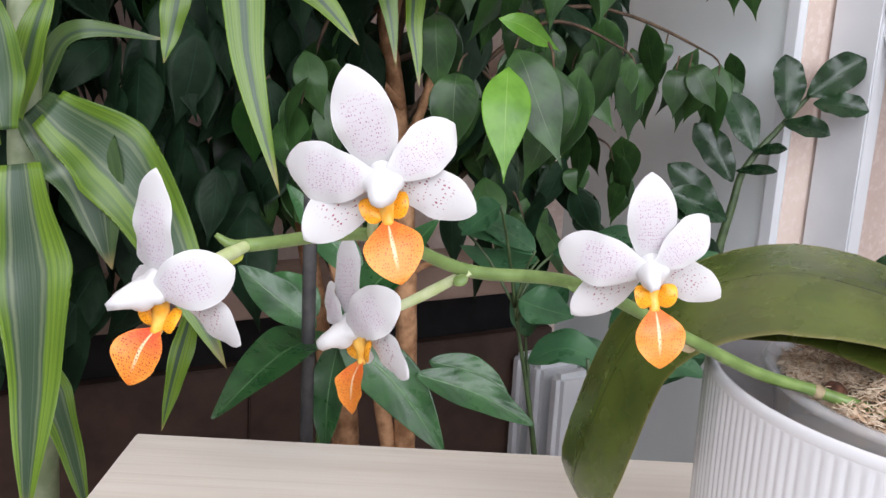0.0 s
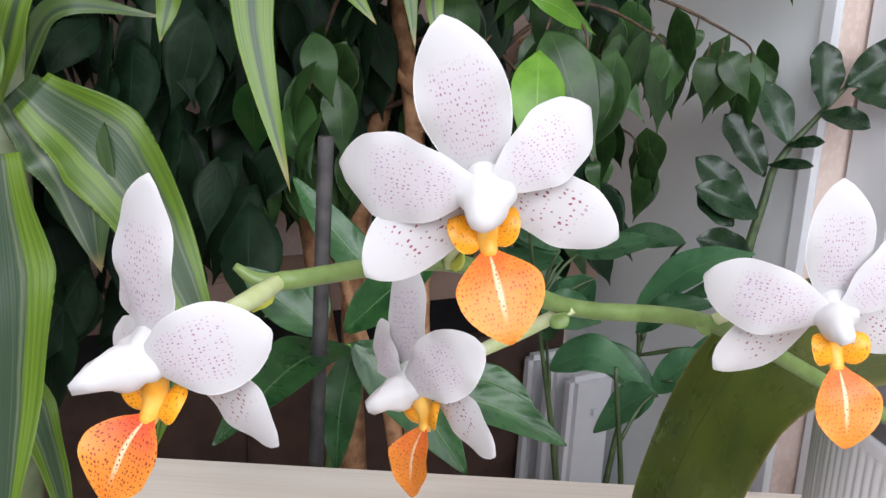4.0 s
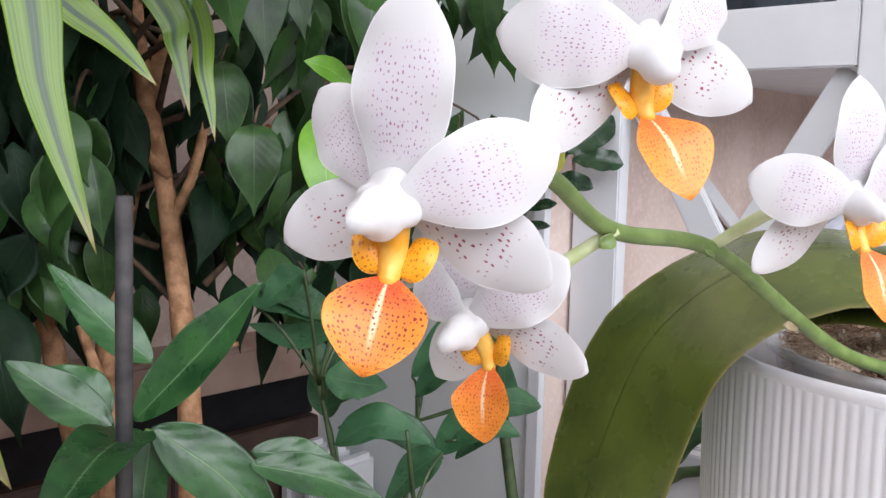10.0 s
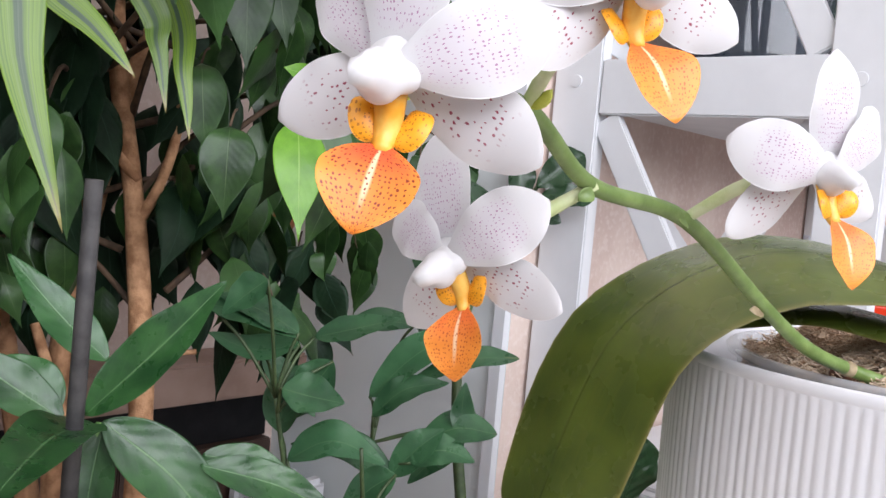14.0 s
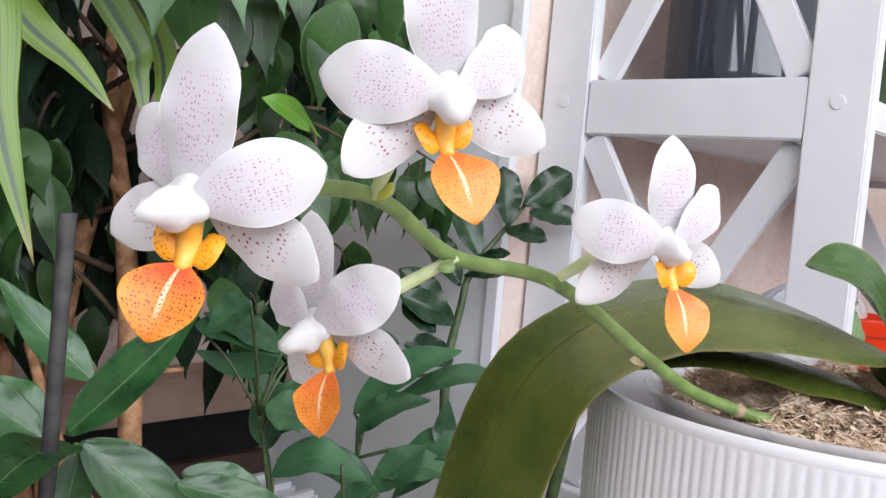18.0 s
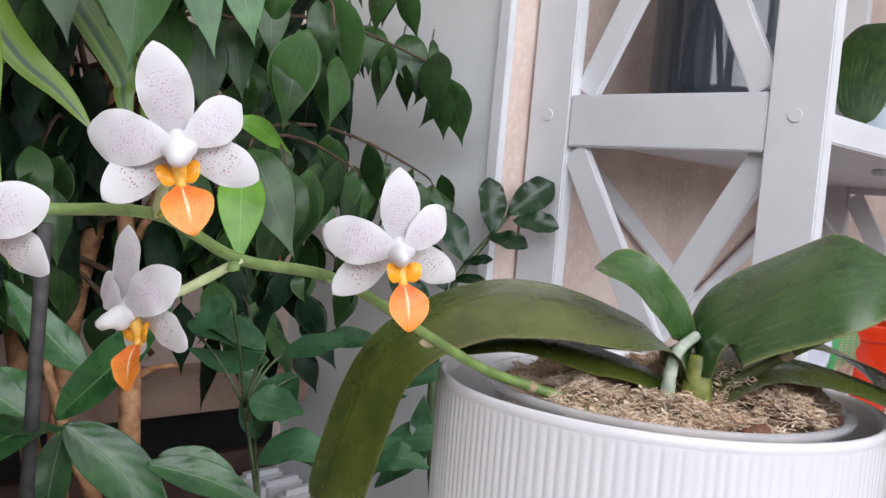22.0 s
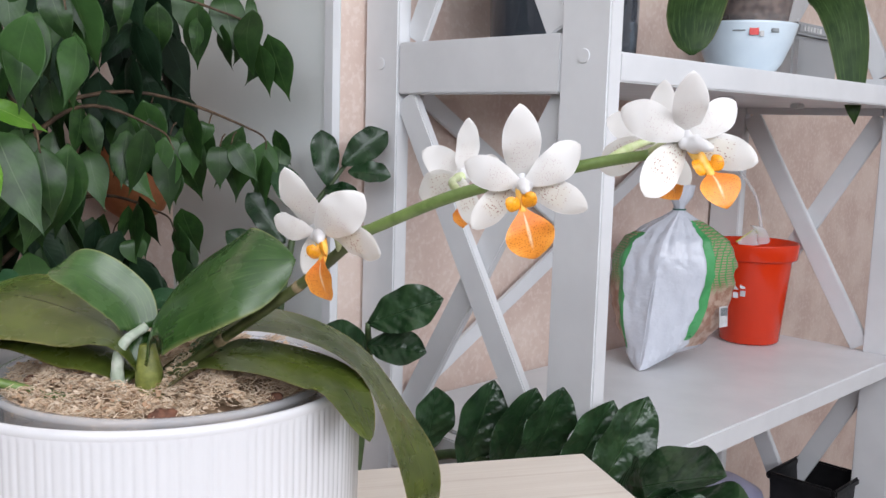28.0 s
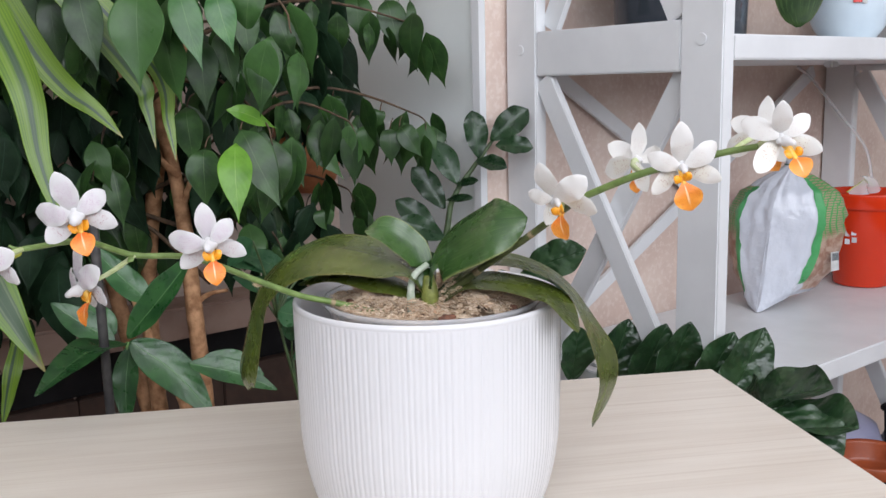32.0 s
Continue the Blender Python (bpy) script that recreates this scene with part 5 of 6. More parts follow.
FICUS_ROWS = [
    (0.0277, (-0.098, 0.681, 1.139), (-0.101, 0.672, 1.090), (-0.099, 0.664, 1.041)),
    (0.0194, (-0.169, 0.714, 1.147), (-0.161, 0.706, 1.102), (-0.149, 0.698, 1.057)),
    (0.0156, (-0.011, 0.759, 1.134), (-0.010, 0.753, 1.100), (-0.005, 0.747, 1.066)),
    (0.0149, (-0.041, 0.785, 1.105), (-0.037, 0.779, 1.070), (-0.027, 0.773, 1.035)),
    (0.0182, (-0.059, 0.763, 1.093), (-0.060, 0.756, 1.053), (-0.055, 0.749, 1.014)),
    (0.0208, (-0.016, 0.726, 0.998), (0.003, 0.718, 0.956), (0.026, 0.710, 0.913)),
    (0.0198, (-0.063, 0.763, 0.977), (-0.065, 0.758, 0.944), (-0.063, 0.752, 0.910)),
    (0.0161, (-0.211, 0.755, 1.145), (-0.209, 0.748, 1.102), (-0.203, 0.740, 1.059)),
    (0.0168, (-0.251, 0.768, 1.157), (-0.246, 0.762, 1.121), (-0.235, 0.756, 1.085)),
    (0.0171, (-0.087, 0.792, 1.022), (-0.086, 0.786, 0.987), (-0.079, 0.780, 0.953)),
    (0.0179, (-0.086, 0.755, 1.158), (-0.090, 0.747, 1.114), (-0.089, 0.740, 1.070)),
    (0.0165, (-0.002, 0.977, 0.975), (0.005, 0.971, 0.942), (0.018, 0.965, 0.909)),
    (0.0157, (0.023, 0.977, 0.978), (0.045, 0.971, 0.948), (0.072, 0.965, 0.918)),
    (0.0180, (-0.044, 0.993, 1.061), (-0.041, 0.986, 1.020), (-0.031, 0.978, 0.979)),
    (0.0183, (-0.029, 0.987, 0.910), (-0.027, 0.981, 0.877), (-0.019, 0.975, 0.843)),
    (0.0206, (0.130, 1.080, 1.159), (0.138, 1.073, 1.121), (0.151, 1.066, 1.082)),
    (0.0206, (0.089, 1.082, 1.165), (0.087, 1.076, 1.135), (0.092, 1.071, 1.104)),
    (0.0079, (0.164, 1.079, 1.158), (0.163, 1.072, 1.117), (0.169, 1.064, 1.076)),
    (0.0135, (0.021, 1.058, 1.024), (0.025, 1.053, 0.998), (0.035, 1.049, 0.972)),
    (0.0135, (0.052, 1.058, 1.028), (0.054, 1.054, 1.004), (0.063, 1.049, 0.979)),
    (0.0135, (0.074, 1.051, 0.992), (0.072, 1.046, 0.964), (0.075, 1.041, 0.935)),
    (0.0135, (0.097, 1.050, 0.986), (0.096, 1.046, 0.963), (0.101, 1.042, 0.940)),
    (0.0103, (0.118, 1.053, 1.006), (0.111, 1.051, 0.992), (0.110, 1.048, 0.978)),
    (0.0158, (0.131, 1.048, 0.980), (0.128, 1.044, 0.955), (0.132, 1.039, 0.929)),
    (0.0150, (0.144, 1.048, 0.983), (0.157, 1.044, 0.961), (0.176, 1.040, 0.939)),
    (0.0158, (0.011, 1.032, 0.876), (0.010, 1.029, 0.858), (0.015, 1.026, 0.840)),
    (0.0150, (0.032, 1.031, 0.871), (0.034, 1.028, 0.855), (0.042, 1.025, 0.839)),
    (0.0190, (0.032, 1.079, 1.142), (0.034, 1.072, 1.105), (0.042, 1.065, 1.067)),
    (0.0190, (0.065, 1.083, 1.168), (0.057, 1.078, 1.141), (0.055, 1.073, 1.114)),
]
FICUS_FRESH = [
    (0.0186, (-0.265, 0.855, 0.943), (-0.269, 0.869, 0.906), (-0.273, 0.884, 0.869)),
    (0.0159, (-0.037, 0.741, 1.140), (-0.030, 0.735, 1.108), (-0.018, 0.729, 1.075)),
    (0.0160, (-0.068, 0.711, 1.142), (-0.058, 0.704, 1.100), (-0.044, 0.696, 1.058)),
]


def ficus():
    rng = random.Random(12)
    f = thing("ficus_tree", (-0.13, 0.94, 0.0), "weeping fig with thin brown trunks and hanging dark green leaves", "ficus")
    trunks = [[(-0.115, 0.92, 0.25), (-0.120, 0.92, 0.6), (-0.121, 0.90, 0.75), (-0.140, 0.94, 0.90), (-0.170, 0.95, 1.10), (-0.16, 0.95, 1.45)], [(-0.16, 0.95, 0.25), (-0.20, 0.97, 0.7), (-0.17, 0.96, 0.95), (-0.11, 0.95, 1.15), (-0.06, 0.96, 1.42)], [(-0.14, 0.98, 0.25), (-0.25, 1.0, 0.75), (-0.28, 1.0, 1.0), (-0.25, 0.98, 1.3)]]
    for k, t in enumerate(trunks):
        part("trunk", tube("trunk", t, [0.013, 0.011, 0.010, 0.008, 0.005], 40, 12, 0.05, k), TRUNK, f)
    for line, radii in (([(-0.122, 0.92, 0.50), (-0.150, 0.915, 0.645), (-0.176, 0.91, 0.70), (-0.215, 0.93, 0.80)], [0.009, 0.008, 0.007, 0.004]), ([(-0.122, 0.905, 0.770), (-0.100, 0.90, 0.784), (-0.078, 0.90, 0.788)], [0.004, 0.003, 0.0022]), ([(-0.138, 0.94, 0.89), (-0.118, 0.93, 0.935), (-0.108, 0.93, 0.99), (-0.115, 0.94, 1.08)], [0.005, 0.0045, 0.0042, 0.003]), ([(-0.140, 0.94, 0.93), (-0.172, 0.93, 0.97), (-0.20, 0.93, 1.03), (-0.205, 0.94, 1.12)], [0.005, 0.0045, 0.0042, 0.003])):
        part("trunk", tube("trunk", line, radii, 20, 10, 0.06, 5), TRUNK, f)
    shapes, plain = [], []
    for k in range(8):
        length = 0.078 + 0.004 * k
        bend = rng.uniform(0.004, 0.022)
        me = blade("leaf", [(0, 0, 0), (0, -0.3 * bend, -0.010), (0, -bend, -0.5 * length), (0.004 * (k % 3 - 1), -0.5 * bend, -length)], (1, 0, 0), length * rng.uniform(0.205, 0.245), ficus_shape, 8, 18, rng.uniform(-0.10, 0.12), 0.0006, 0.05, k, rng.uniform(0.06, 0.22), 0.0, True)
        me.materials.append(FICUS_LEAF)
        shapes.append(me)
        plain.append(blade("leaf", [(0, 0, 0), (0, -bend, -0.5 * length), (0.004 * (k % 3 - 1), -0.5 * bend, -length)], (1, 0, 0), length * 0.24, ficus_shape, 4, 9, 0.05, 0.0006, 0.03, k, 0.12, 0.0, True))
    ends = [(0.15, 1.06, 1.13), (0.165, 1.09, 1.00), (0.07, 0.98, 1.00), (0.00, 0.76, 1.01), (0.03, 0.74, 1.13), (-0.09, 0.72, 1.15), (-0.20, 0.76, 1.12), (-0.30, 0.85, 1.10), (-0.36, 0.95, 1.0), (-0.2, 0.82, 0.97), (-0.04, 0.95, 0.95), (0.10, 1.05, 1.24), (0.01, 0.85, 1.26), (-0.14, 0.85, 1.30), (-0.30, 0.9, 1.25), (0.12, 0.95, 1.32), (-0.45, 0.85, 1.15), (-0.27, 0.92, 0.86), (-0.03, 0.95, 0.86), (-0.42, 0.95, 0.86), (0.06, 1.06, 0.90), (-0.02, 0.80, 1.10), (-0.10, 0.80, 1.02)]
    for k, e in enumerate(ends):
        end = V(e)
        start = V(-0.15 + 0.04 * (k % 3 - 1), 0.95, min(1.4, end.z + rng.uniform(-0.08, 0.06)))
        mid = start.lerp(end, 0.55) + V(0, 0, 0.05)
        line = [start, mid, end, end + (end - start).normalized() * 0.02 + V(0, 0, -0.03)]
        part("branch", tube("branch", line, [0.0036, 0.0022, 0.0013, 0.0007], 20, 6, 0.08, k), TWIG, f)
        spots = glide(line, 40)
        for j in range(15):
            p = spots[int(8 + 32 * (j + rng.random()) / 15.01)] + V(rng.uniform(-0.022, 0.022), rng.uniform(-0.025, 0.02), rng.uniform(-0.03, 0.012))
            if p.z < 1.14 and p.y < 0.96 and abs(p.x + 0.050 + 0.092 * p.y) < 0.026:
                continue
            ob = part("leaf", shapes[rng.randrange(8)], None, f)
            scale = rng.uniform(0.52, 0.9)
            ob.matrix_world = pose(*p, rng.uniform(-16, 34), rng.uniform(-22, 22), rng.uniform(-62, 62)) @ Matrix.Diagonal((scale, scale, scale, 1))
    for tip, base, width, label in (((-0.0144, 0.6796, 0.9042), (-0.0192, 0.7113, 0.9849), 0.0175, "bright young green leaf"), ((0.0174, 0.7642, 0.9962), (-0.030, 0.728, 1.019), 0.0095, "yellow-green young leaf")):
        a, b = V(base), V(tip)
        side = (b - a).cross(V(0.1, -0.9, 0.35))
        part("leaf", blade("leaf", [a, a.lerp(b, 0.4) + V(0, -0.006, 0.004), b], tuple(side), width, ficus_shape, 8, 16, 0.08, 0.0006, 0.06, 3, 0.1, 0.0, True), FICUS_YOUNG, f, label)
    for rows, mat in ((FICUS_ROWS, FICUS_LEAF), (FICUS_FRESH, FICUS_MID)):
        for k, (width, *points) in enumerate(rows):
            a, b = V(points[0]), V(points[-1])
            m = a.lerp(b, 0.5) + V(0, -0.006, 0.002)
            way = V(0.15 * (k % 3 - 1) + 0.1, -0.9, 0.3)
            part("leaf", blade("leaf", [a, a.lerp(m, 0.4) + V(0, -0.004, 0.004), m, b], tuple((b - a).cross(way)), width, ficus_shape, 8, 20, 0.05, 0.0006, 0.04, k, 0.09, 0.0, True), mat, f)
            part("leaf_stalk", tube("leaf_stalk", [a, a + V(0.002, 0.008, 0.010), a + V(0.004, 0.022, 0.014)], [0.0009, 0.0009, 0.0010], 6, 6), TWIG, f)
    # Inner leaves get the near-black copy, so the shade between branches is painted.
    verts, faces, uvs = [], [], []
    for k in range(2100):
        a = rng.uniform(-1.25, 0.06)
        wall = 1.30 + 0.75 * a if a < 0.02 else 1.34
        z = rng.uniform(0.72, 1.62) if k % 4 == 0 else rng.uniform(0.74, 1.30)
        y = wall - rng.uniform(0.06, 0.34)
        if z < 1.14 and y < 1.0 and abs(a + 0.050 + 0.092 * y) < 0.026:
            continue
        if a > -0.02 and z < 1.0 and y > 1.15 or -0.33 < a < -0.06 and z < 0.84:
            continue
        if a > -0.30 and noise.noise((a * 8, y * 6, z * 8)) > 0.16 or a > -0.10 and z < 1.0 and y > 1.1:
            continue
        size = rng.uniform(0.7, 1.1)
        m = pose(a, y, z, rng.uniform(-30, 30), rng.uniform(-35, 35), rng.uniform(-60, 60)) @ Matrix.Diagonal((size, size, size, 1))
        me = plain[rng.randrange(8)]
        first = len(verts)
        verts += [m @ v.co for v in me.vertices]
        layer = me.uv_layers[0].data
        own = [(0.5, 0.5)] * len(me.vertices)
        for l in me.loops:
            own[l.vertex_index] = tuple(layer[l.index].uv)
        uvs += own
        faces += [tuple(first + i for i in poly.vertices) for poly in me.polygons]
    tagged(part("inner_foliage", mesh_of("inner_foliage", verts, faces, uvs), FICUS_SHADED, f, "dense leaves deep in the crown, coloured dark for the shade there"), kind="stuff")
    c = (-0.13, 0.94, 0.0)
    part("planter", lathe("planter", [(0.005, 0.0), (0.11, 0.0), (0.14, 0.27), (0.145, 0.29), (0.14, 0.295), (0.13, 0.28), (0.02, 0.26)], 48, centre=c), TERRACOTTA, f)


ficus()


zz_shape = outline((0, 0.08), (0.12, 0.44), (0.32, 0.84), (0.56, 1.0), (0.76, 0.88), (0.90, 0.52), (0.97, 0.20), (1, 0.03))


def zz_leaf(plant, base, tip, width, seed, face=(0.1, -0.9, 0.4), material=None):
    a, b = V(base), V(tip)
    side = (b - a).cross(V(face))
    part("leaf", blade("leaf", [a, a.lerp(b, 0.5) + V(face) * 0.004, b], tuple(side), width * 1.42, zz_shape, 12, 20, 0.06, 0.0009, 0.14, seed, 0.28), material or ZZ_LEAF, plant)


def zz_plant():
    z = thing("zz_plant", (0.30, 1.0, 0.0), "zz plant with glossy dark green leaflets on thick stalks", "zz plant")
    stalk = [(0.25, 0.98, 0.3), (0.20, 1.06, 0.7), (0.211, 1.077, 0.844), (0.224, 1.084, 0.885), (0.251, 1.090, 0.922), (0.280, 1.096, 0.960)]
    part("stalk", tube("stalk", stalk, [0.008, 0.006, 0.0045, 0.004, 0.0034, 0.0024], 30, 10), DARK_STALK, z)
    for k, (b, t, w) in enumerate((((0.257, 1.081, 0.934), (0.249, 1.094, 1.002), 0.0124), ((0.275, 1.086, 0.959), (0.331, 1.092, 1.002), 0.0138), ((0.282, 1.084, 0.952), (0.334, 1.062, 0.948), 0.0099), ((0.253, 1.081, 0.930), (0.295, 1.048, 0.922), 0.0088), ((0.226, 1.076, 0.897), (0.192, 1.097, 0.959), 0.0127), ((0.206, 1.070, 0.863), (0.160, 1.082, 0.923), 0.0127), ((0.194, 1.064, 0.830), (0.135, 1.074, 0.877), 0.0122), ((0.180, 1.061, 0.810), (0.141, 1.068, 0.842), 0.0110), ((0.224, 1.075, 0.896), (0.254, 1.046, 0.905), 0.0047), ((0.208, 1.072, 0.875), (0.246, 1.042, 0.881), 0.0044), ((0.205, 1.07, 0.82), (0.135, 1.05, 0.85), 0.0123), ((0.203, 1.06, 0.78), (0.14, 1.03, 0.80), 0.0123))):
        zz_leaf(z, b, t, w, k, material=ZZ_PLAIN)
    low = [(0.32, 0.98, 0.3), (0.37, 1.02, 0.58), (0.45, 0.935, 0.628), (0.53, 0.815, 0.632), (0.555, 0.73, 0.640)]
    part("stalk", tube("stalk", low, [0.009, 0.007, 0.005, 0.004, 0.003], 24, 10), DARK_STALK, z)
    for k, (b, t, w) in enumerate((((0.378, 1.00, 0.620), (0.386, 0.985, 0.705), 0.0185), ((0.415, 0.955, 0.612), (0.4500, 0.955, 0.721), 0.0205), ((0.445, 0.92, 0.618), (0.488, 0.905, 0.726), 0.0195), ((0.470, 0.885, 0.620), (0.506, 0.858, 0.740), 0.0210), ((0.500, 0.845, 0.625), (0.555, 0.838, 0.731), 0.0190), ((0.522, 0.81, 0.620), (0.586, 0.820, 0.740), 0.0215))):
        zz_leaf(z, b, t, w, k + 20, (0.25, -0.8, 0.5))
    for k, (b, t, w) in enumerate((((0.535, 0.765, 0.660), (0.605, 0.67, 0.712), 0.027), ((0.550, 0.73, 0.655), (0.618, 0.635, 0.680), 0.027), ((0.53, 0.76, 0.645), (0.535, 0.70, 0.715), 0.015), ((0.545, 0.69, 0.685), (0.596, 0.624, 0.648), 0.024), ((0.545, 0.72, 0.645), (0.560, 0.68, 0.700), 0.015))):
        zz_leaf(z, b, t, w, k + 30, (0.2, -0.65, 0.75))
    side = [(0.26, 1.0, 0.3), (0.30, 0.95, 0.7), (0.30, 0.90, 0.80)]
    part("stalk", tube("stalk", side, [0.009, 0.006, 0.003], 24, 10), DARK_STALK, z)
    for k, (b, t, w) in enumerate((((0.30, 0.90, 0.80), (0.375, 0.86, 0.835), 0.017), ((0.30, 0.91, 0.775), (0.36, 0.87, 0.775), 0.014), ((0.30, 0.92, 0.76), (0.25, 0.88, 0.80), 0.014))):
        zz_leaf(z, b, t, w, k + 40)
    part("planter", lathe("planter", [(0.005, 0.0), (0.10, 0.0), (0.125, 0.28), (0.13, 0.30), (0.125, 0.305), (0.115, 0.29), (0.02, 0.28)], 48, centre=(0.28, 1.0, 0.0)), TERRACOTTA, z)


zz_plant()


# ---------------------------------------------------------------- things on and under the shelf
SHELF_TURN = Matrix((ALONG, BACK, V(0, 0, 1))).transposed().to_4x4()


def at_shelf(along, back, z, turn=0.0):
    m = SHELF_TURN.copy()
    m.translation = shelf_place(along, back, z)
    return m @ pose(0, 0, 0, 0, 0, turn)


def placed(me, m):
    me.transform(m)
    return me


def soil_bag():
    """A tied plastic sack: a seam ridge in front, corners, sagging shoulders and a gathered neck."""
    m = at_shelf(0.514, 0.247, 0.6355, -58.8)
    t = thing("soil_bag", tuple(m.translation), "tied white plastic bag of potting soil with green printed sides", "soil bag")
    low = [(-0.035, -0.078), (-0.052, -0.046), (-0.054, -0.004), (-0.042, 0.040), (0.0, 0.055), (0.045, 0.055), (0.052, 0.028), (0.012, -0.032)]
    wide = [(-0.024, -0.064), (-0.082, -0.044), (-0.102, 0.0), (-0.08, 0.048), (0.0, 0.060), (0.08, 0.048), (0.104, 0.0), (0.048, -0.052)]
    neck = [(0.0, -0.009), (-0.006, -0.006), (-0.009, 0.0), (-0.006, 0.006), (0.0, 0.008), (0.006, 0.006), (0.009, 0.0), (0.006, -0.006)]
    levels = [(0.0, low, wide, 0.0, 0.985), (0.012, low, wide, 0.22, 1.0), (0.05, low, wide, 0.62, 1.0), (0.10, low, wide, 0.85, 1.0), (0.15, low, wide, 1.0, 1.0), (0.18, low, wide, 1.0, 0.97), (0.205, wide, neck, 0.20, 1.0), (0.225, wide, neck, 0.52, 1.0), (0.240, wide, neck, 0.82, 1.0), (0.252, wide, neck, 1.0, 1.0), (0.258, wide, neck, 1.0, 1.1), (0.272, wide, neck, 0.93, 1.2), (0.292, wide, neck, 0.90, 1.2)]
    n = 96
    rng = random.Random(6)
    crease = [rng.uniform(-1, 1) for _ in range(n)]
    rings = []
    for z, a, b, f, k in levels:
        loop = [V(p[0] + (q[0] - p[0]) * f, p[1] + (q[1] - p[1]) * f, 0) * k for p, q in zip(a, b)]
        loop = [loop[j * 8 // n].lerp(loop[(j * 8 // n + 1) % 8], (j * 8 / n) % 1) for j in range(n)]
        rings.append((z, loop))

    def sheet(name, first, last, out):
        verts, faces, rows = [], [], []
        for (z0, a), (z1, b) in zip(rings, rings[1:]):
            for f in (0, 0.25, 0.5, 0.75):
                rows.append((z0 + (z1 - z0) * f, [p.lerp(q, f) for p, q in zip(a, b)]))
        rows.append(rings[-1])
        count = last - first + 1
        for z, loop in rows:
            for j in range(first, last + 1):
                p = loop[j % n]
                g = 2 * math.pi * j / n
                pinch = max(0.0, min(1, (z - 0.12) / 0.10))
                rough = 0.05 * pinch * crease[j % n] * (0.4 if z < 0.2 else 1)
                folds = abs(noise.noise((p.x * 38, p.y * 38, z * 30 + 4))) * 0.0085 + abs(noise.noise((p.x * 90, p.y * 90, z * 75))) * 0.0042
                keep = min(1.0, z / 0.02)
                q = p * (1 + rough) - p.normalized() * folds * keep * (1 if z < 0.23 else 0.2) + p.normalized() * out
                sag = min(0.020, 0.30 * max(0.0, math.hypot(q.x + 0.035, q.y + 0.078) - 0.012)) * max(0.0, 1 - z / 0.10)
                verts.append(m @ V(q.x + 0.012 * z / 0.25, q.y, z + sag))
        for i in range(len(rows) - 1):
            for j in range(count - 1):
                a = i * count + j
                faces.append((a, a + 1, a + 1 + count, a + count))
        return mesh_of(name, verts, faces)

    part("bag_body", sheet("bag_body", 0, n, 0.0), BAG_WHITE, t)
    part("green_band", sheet_cut(sheet("green_band", 11, 15, 0.0005), m, 0.03, 0.215), BAG_GREEN, t, "green printed band")
    part("green_band", sheet_cut(sheet("green_band", 80, 83, 0.0005), m, 0.045, 0.235), BAG_GREEN, t, "green printed band")
    part("printed_side", sheet_cut(sheet("printed_side", 70, 80, 0.0005), m, 0.03, 0.235), BAG_NET, t, "brown printed side with a green net")
    part("printed_side", sheet_cut(sheet("printed_side", 15, 26, 0.0005), m, 0.03, 0.215), BAG_NET, t, "brown printed side with a green net")
    part("seam", tube("seam", [m @ V(*p) for p in ((-0.0352, -0.0785, 0.002), (-0.030, -0.0715, 0.05), (-0.0245, -0.0635, 0.11), (-0.017, -0.062, 0.16))], 0.0007, 20, 6), BAG_WHITE, t)
    part("tie", tube("tie", [m @ V(0.012 + 0.0098 * math.cos(g), 0.0092 * math.sin(g), 0.2525) for g in [k * 0.7 for k in range(10)]], 0.0013, 24, 6), BAG_TIE, t, "dark green tie")
    part("print_label", placed(box("print_label", pose(0.0905, -0.0165, 0.085, 0, -4, 43), (0.018, 0.0012, 0.034), 0.0004), m), LABEL_GREY, t, "white printed label")
    for k in range(7):
        part("print_bar", placed(box("print_bar", pose(0.0908 + 0.0022 * (k - 3) * 0.73, -0.0171 + 0.0022 * (k - 3) * 0.68, 0.093, 0, -4, 43), (0.0009 + 0.0006 * (k % 2), 0.0016, 0.013), 0), m), GREY_PRINT, t)


def sheet_cut(me, m, low, high):
    """Keeps the band of a sheet between two heights."""
    bm = bmesh.new()
    bm.from_mesh(me)
    base = m.translation.z
    bmesh.ops.delete(bm, geom=[f for f in bm.faces if not low < f.calc_center_median().z - base < high], context="FACES")
    for f in bm.faces:
        f.smooth = True
    bm.to_mesh(me)
    bm.free()
    return me


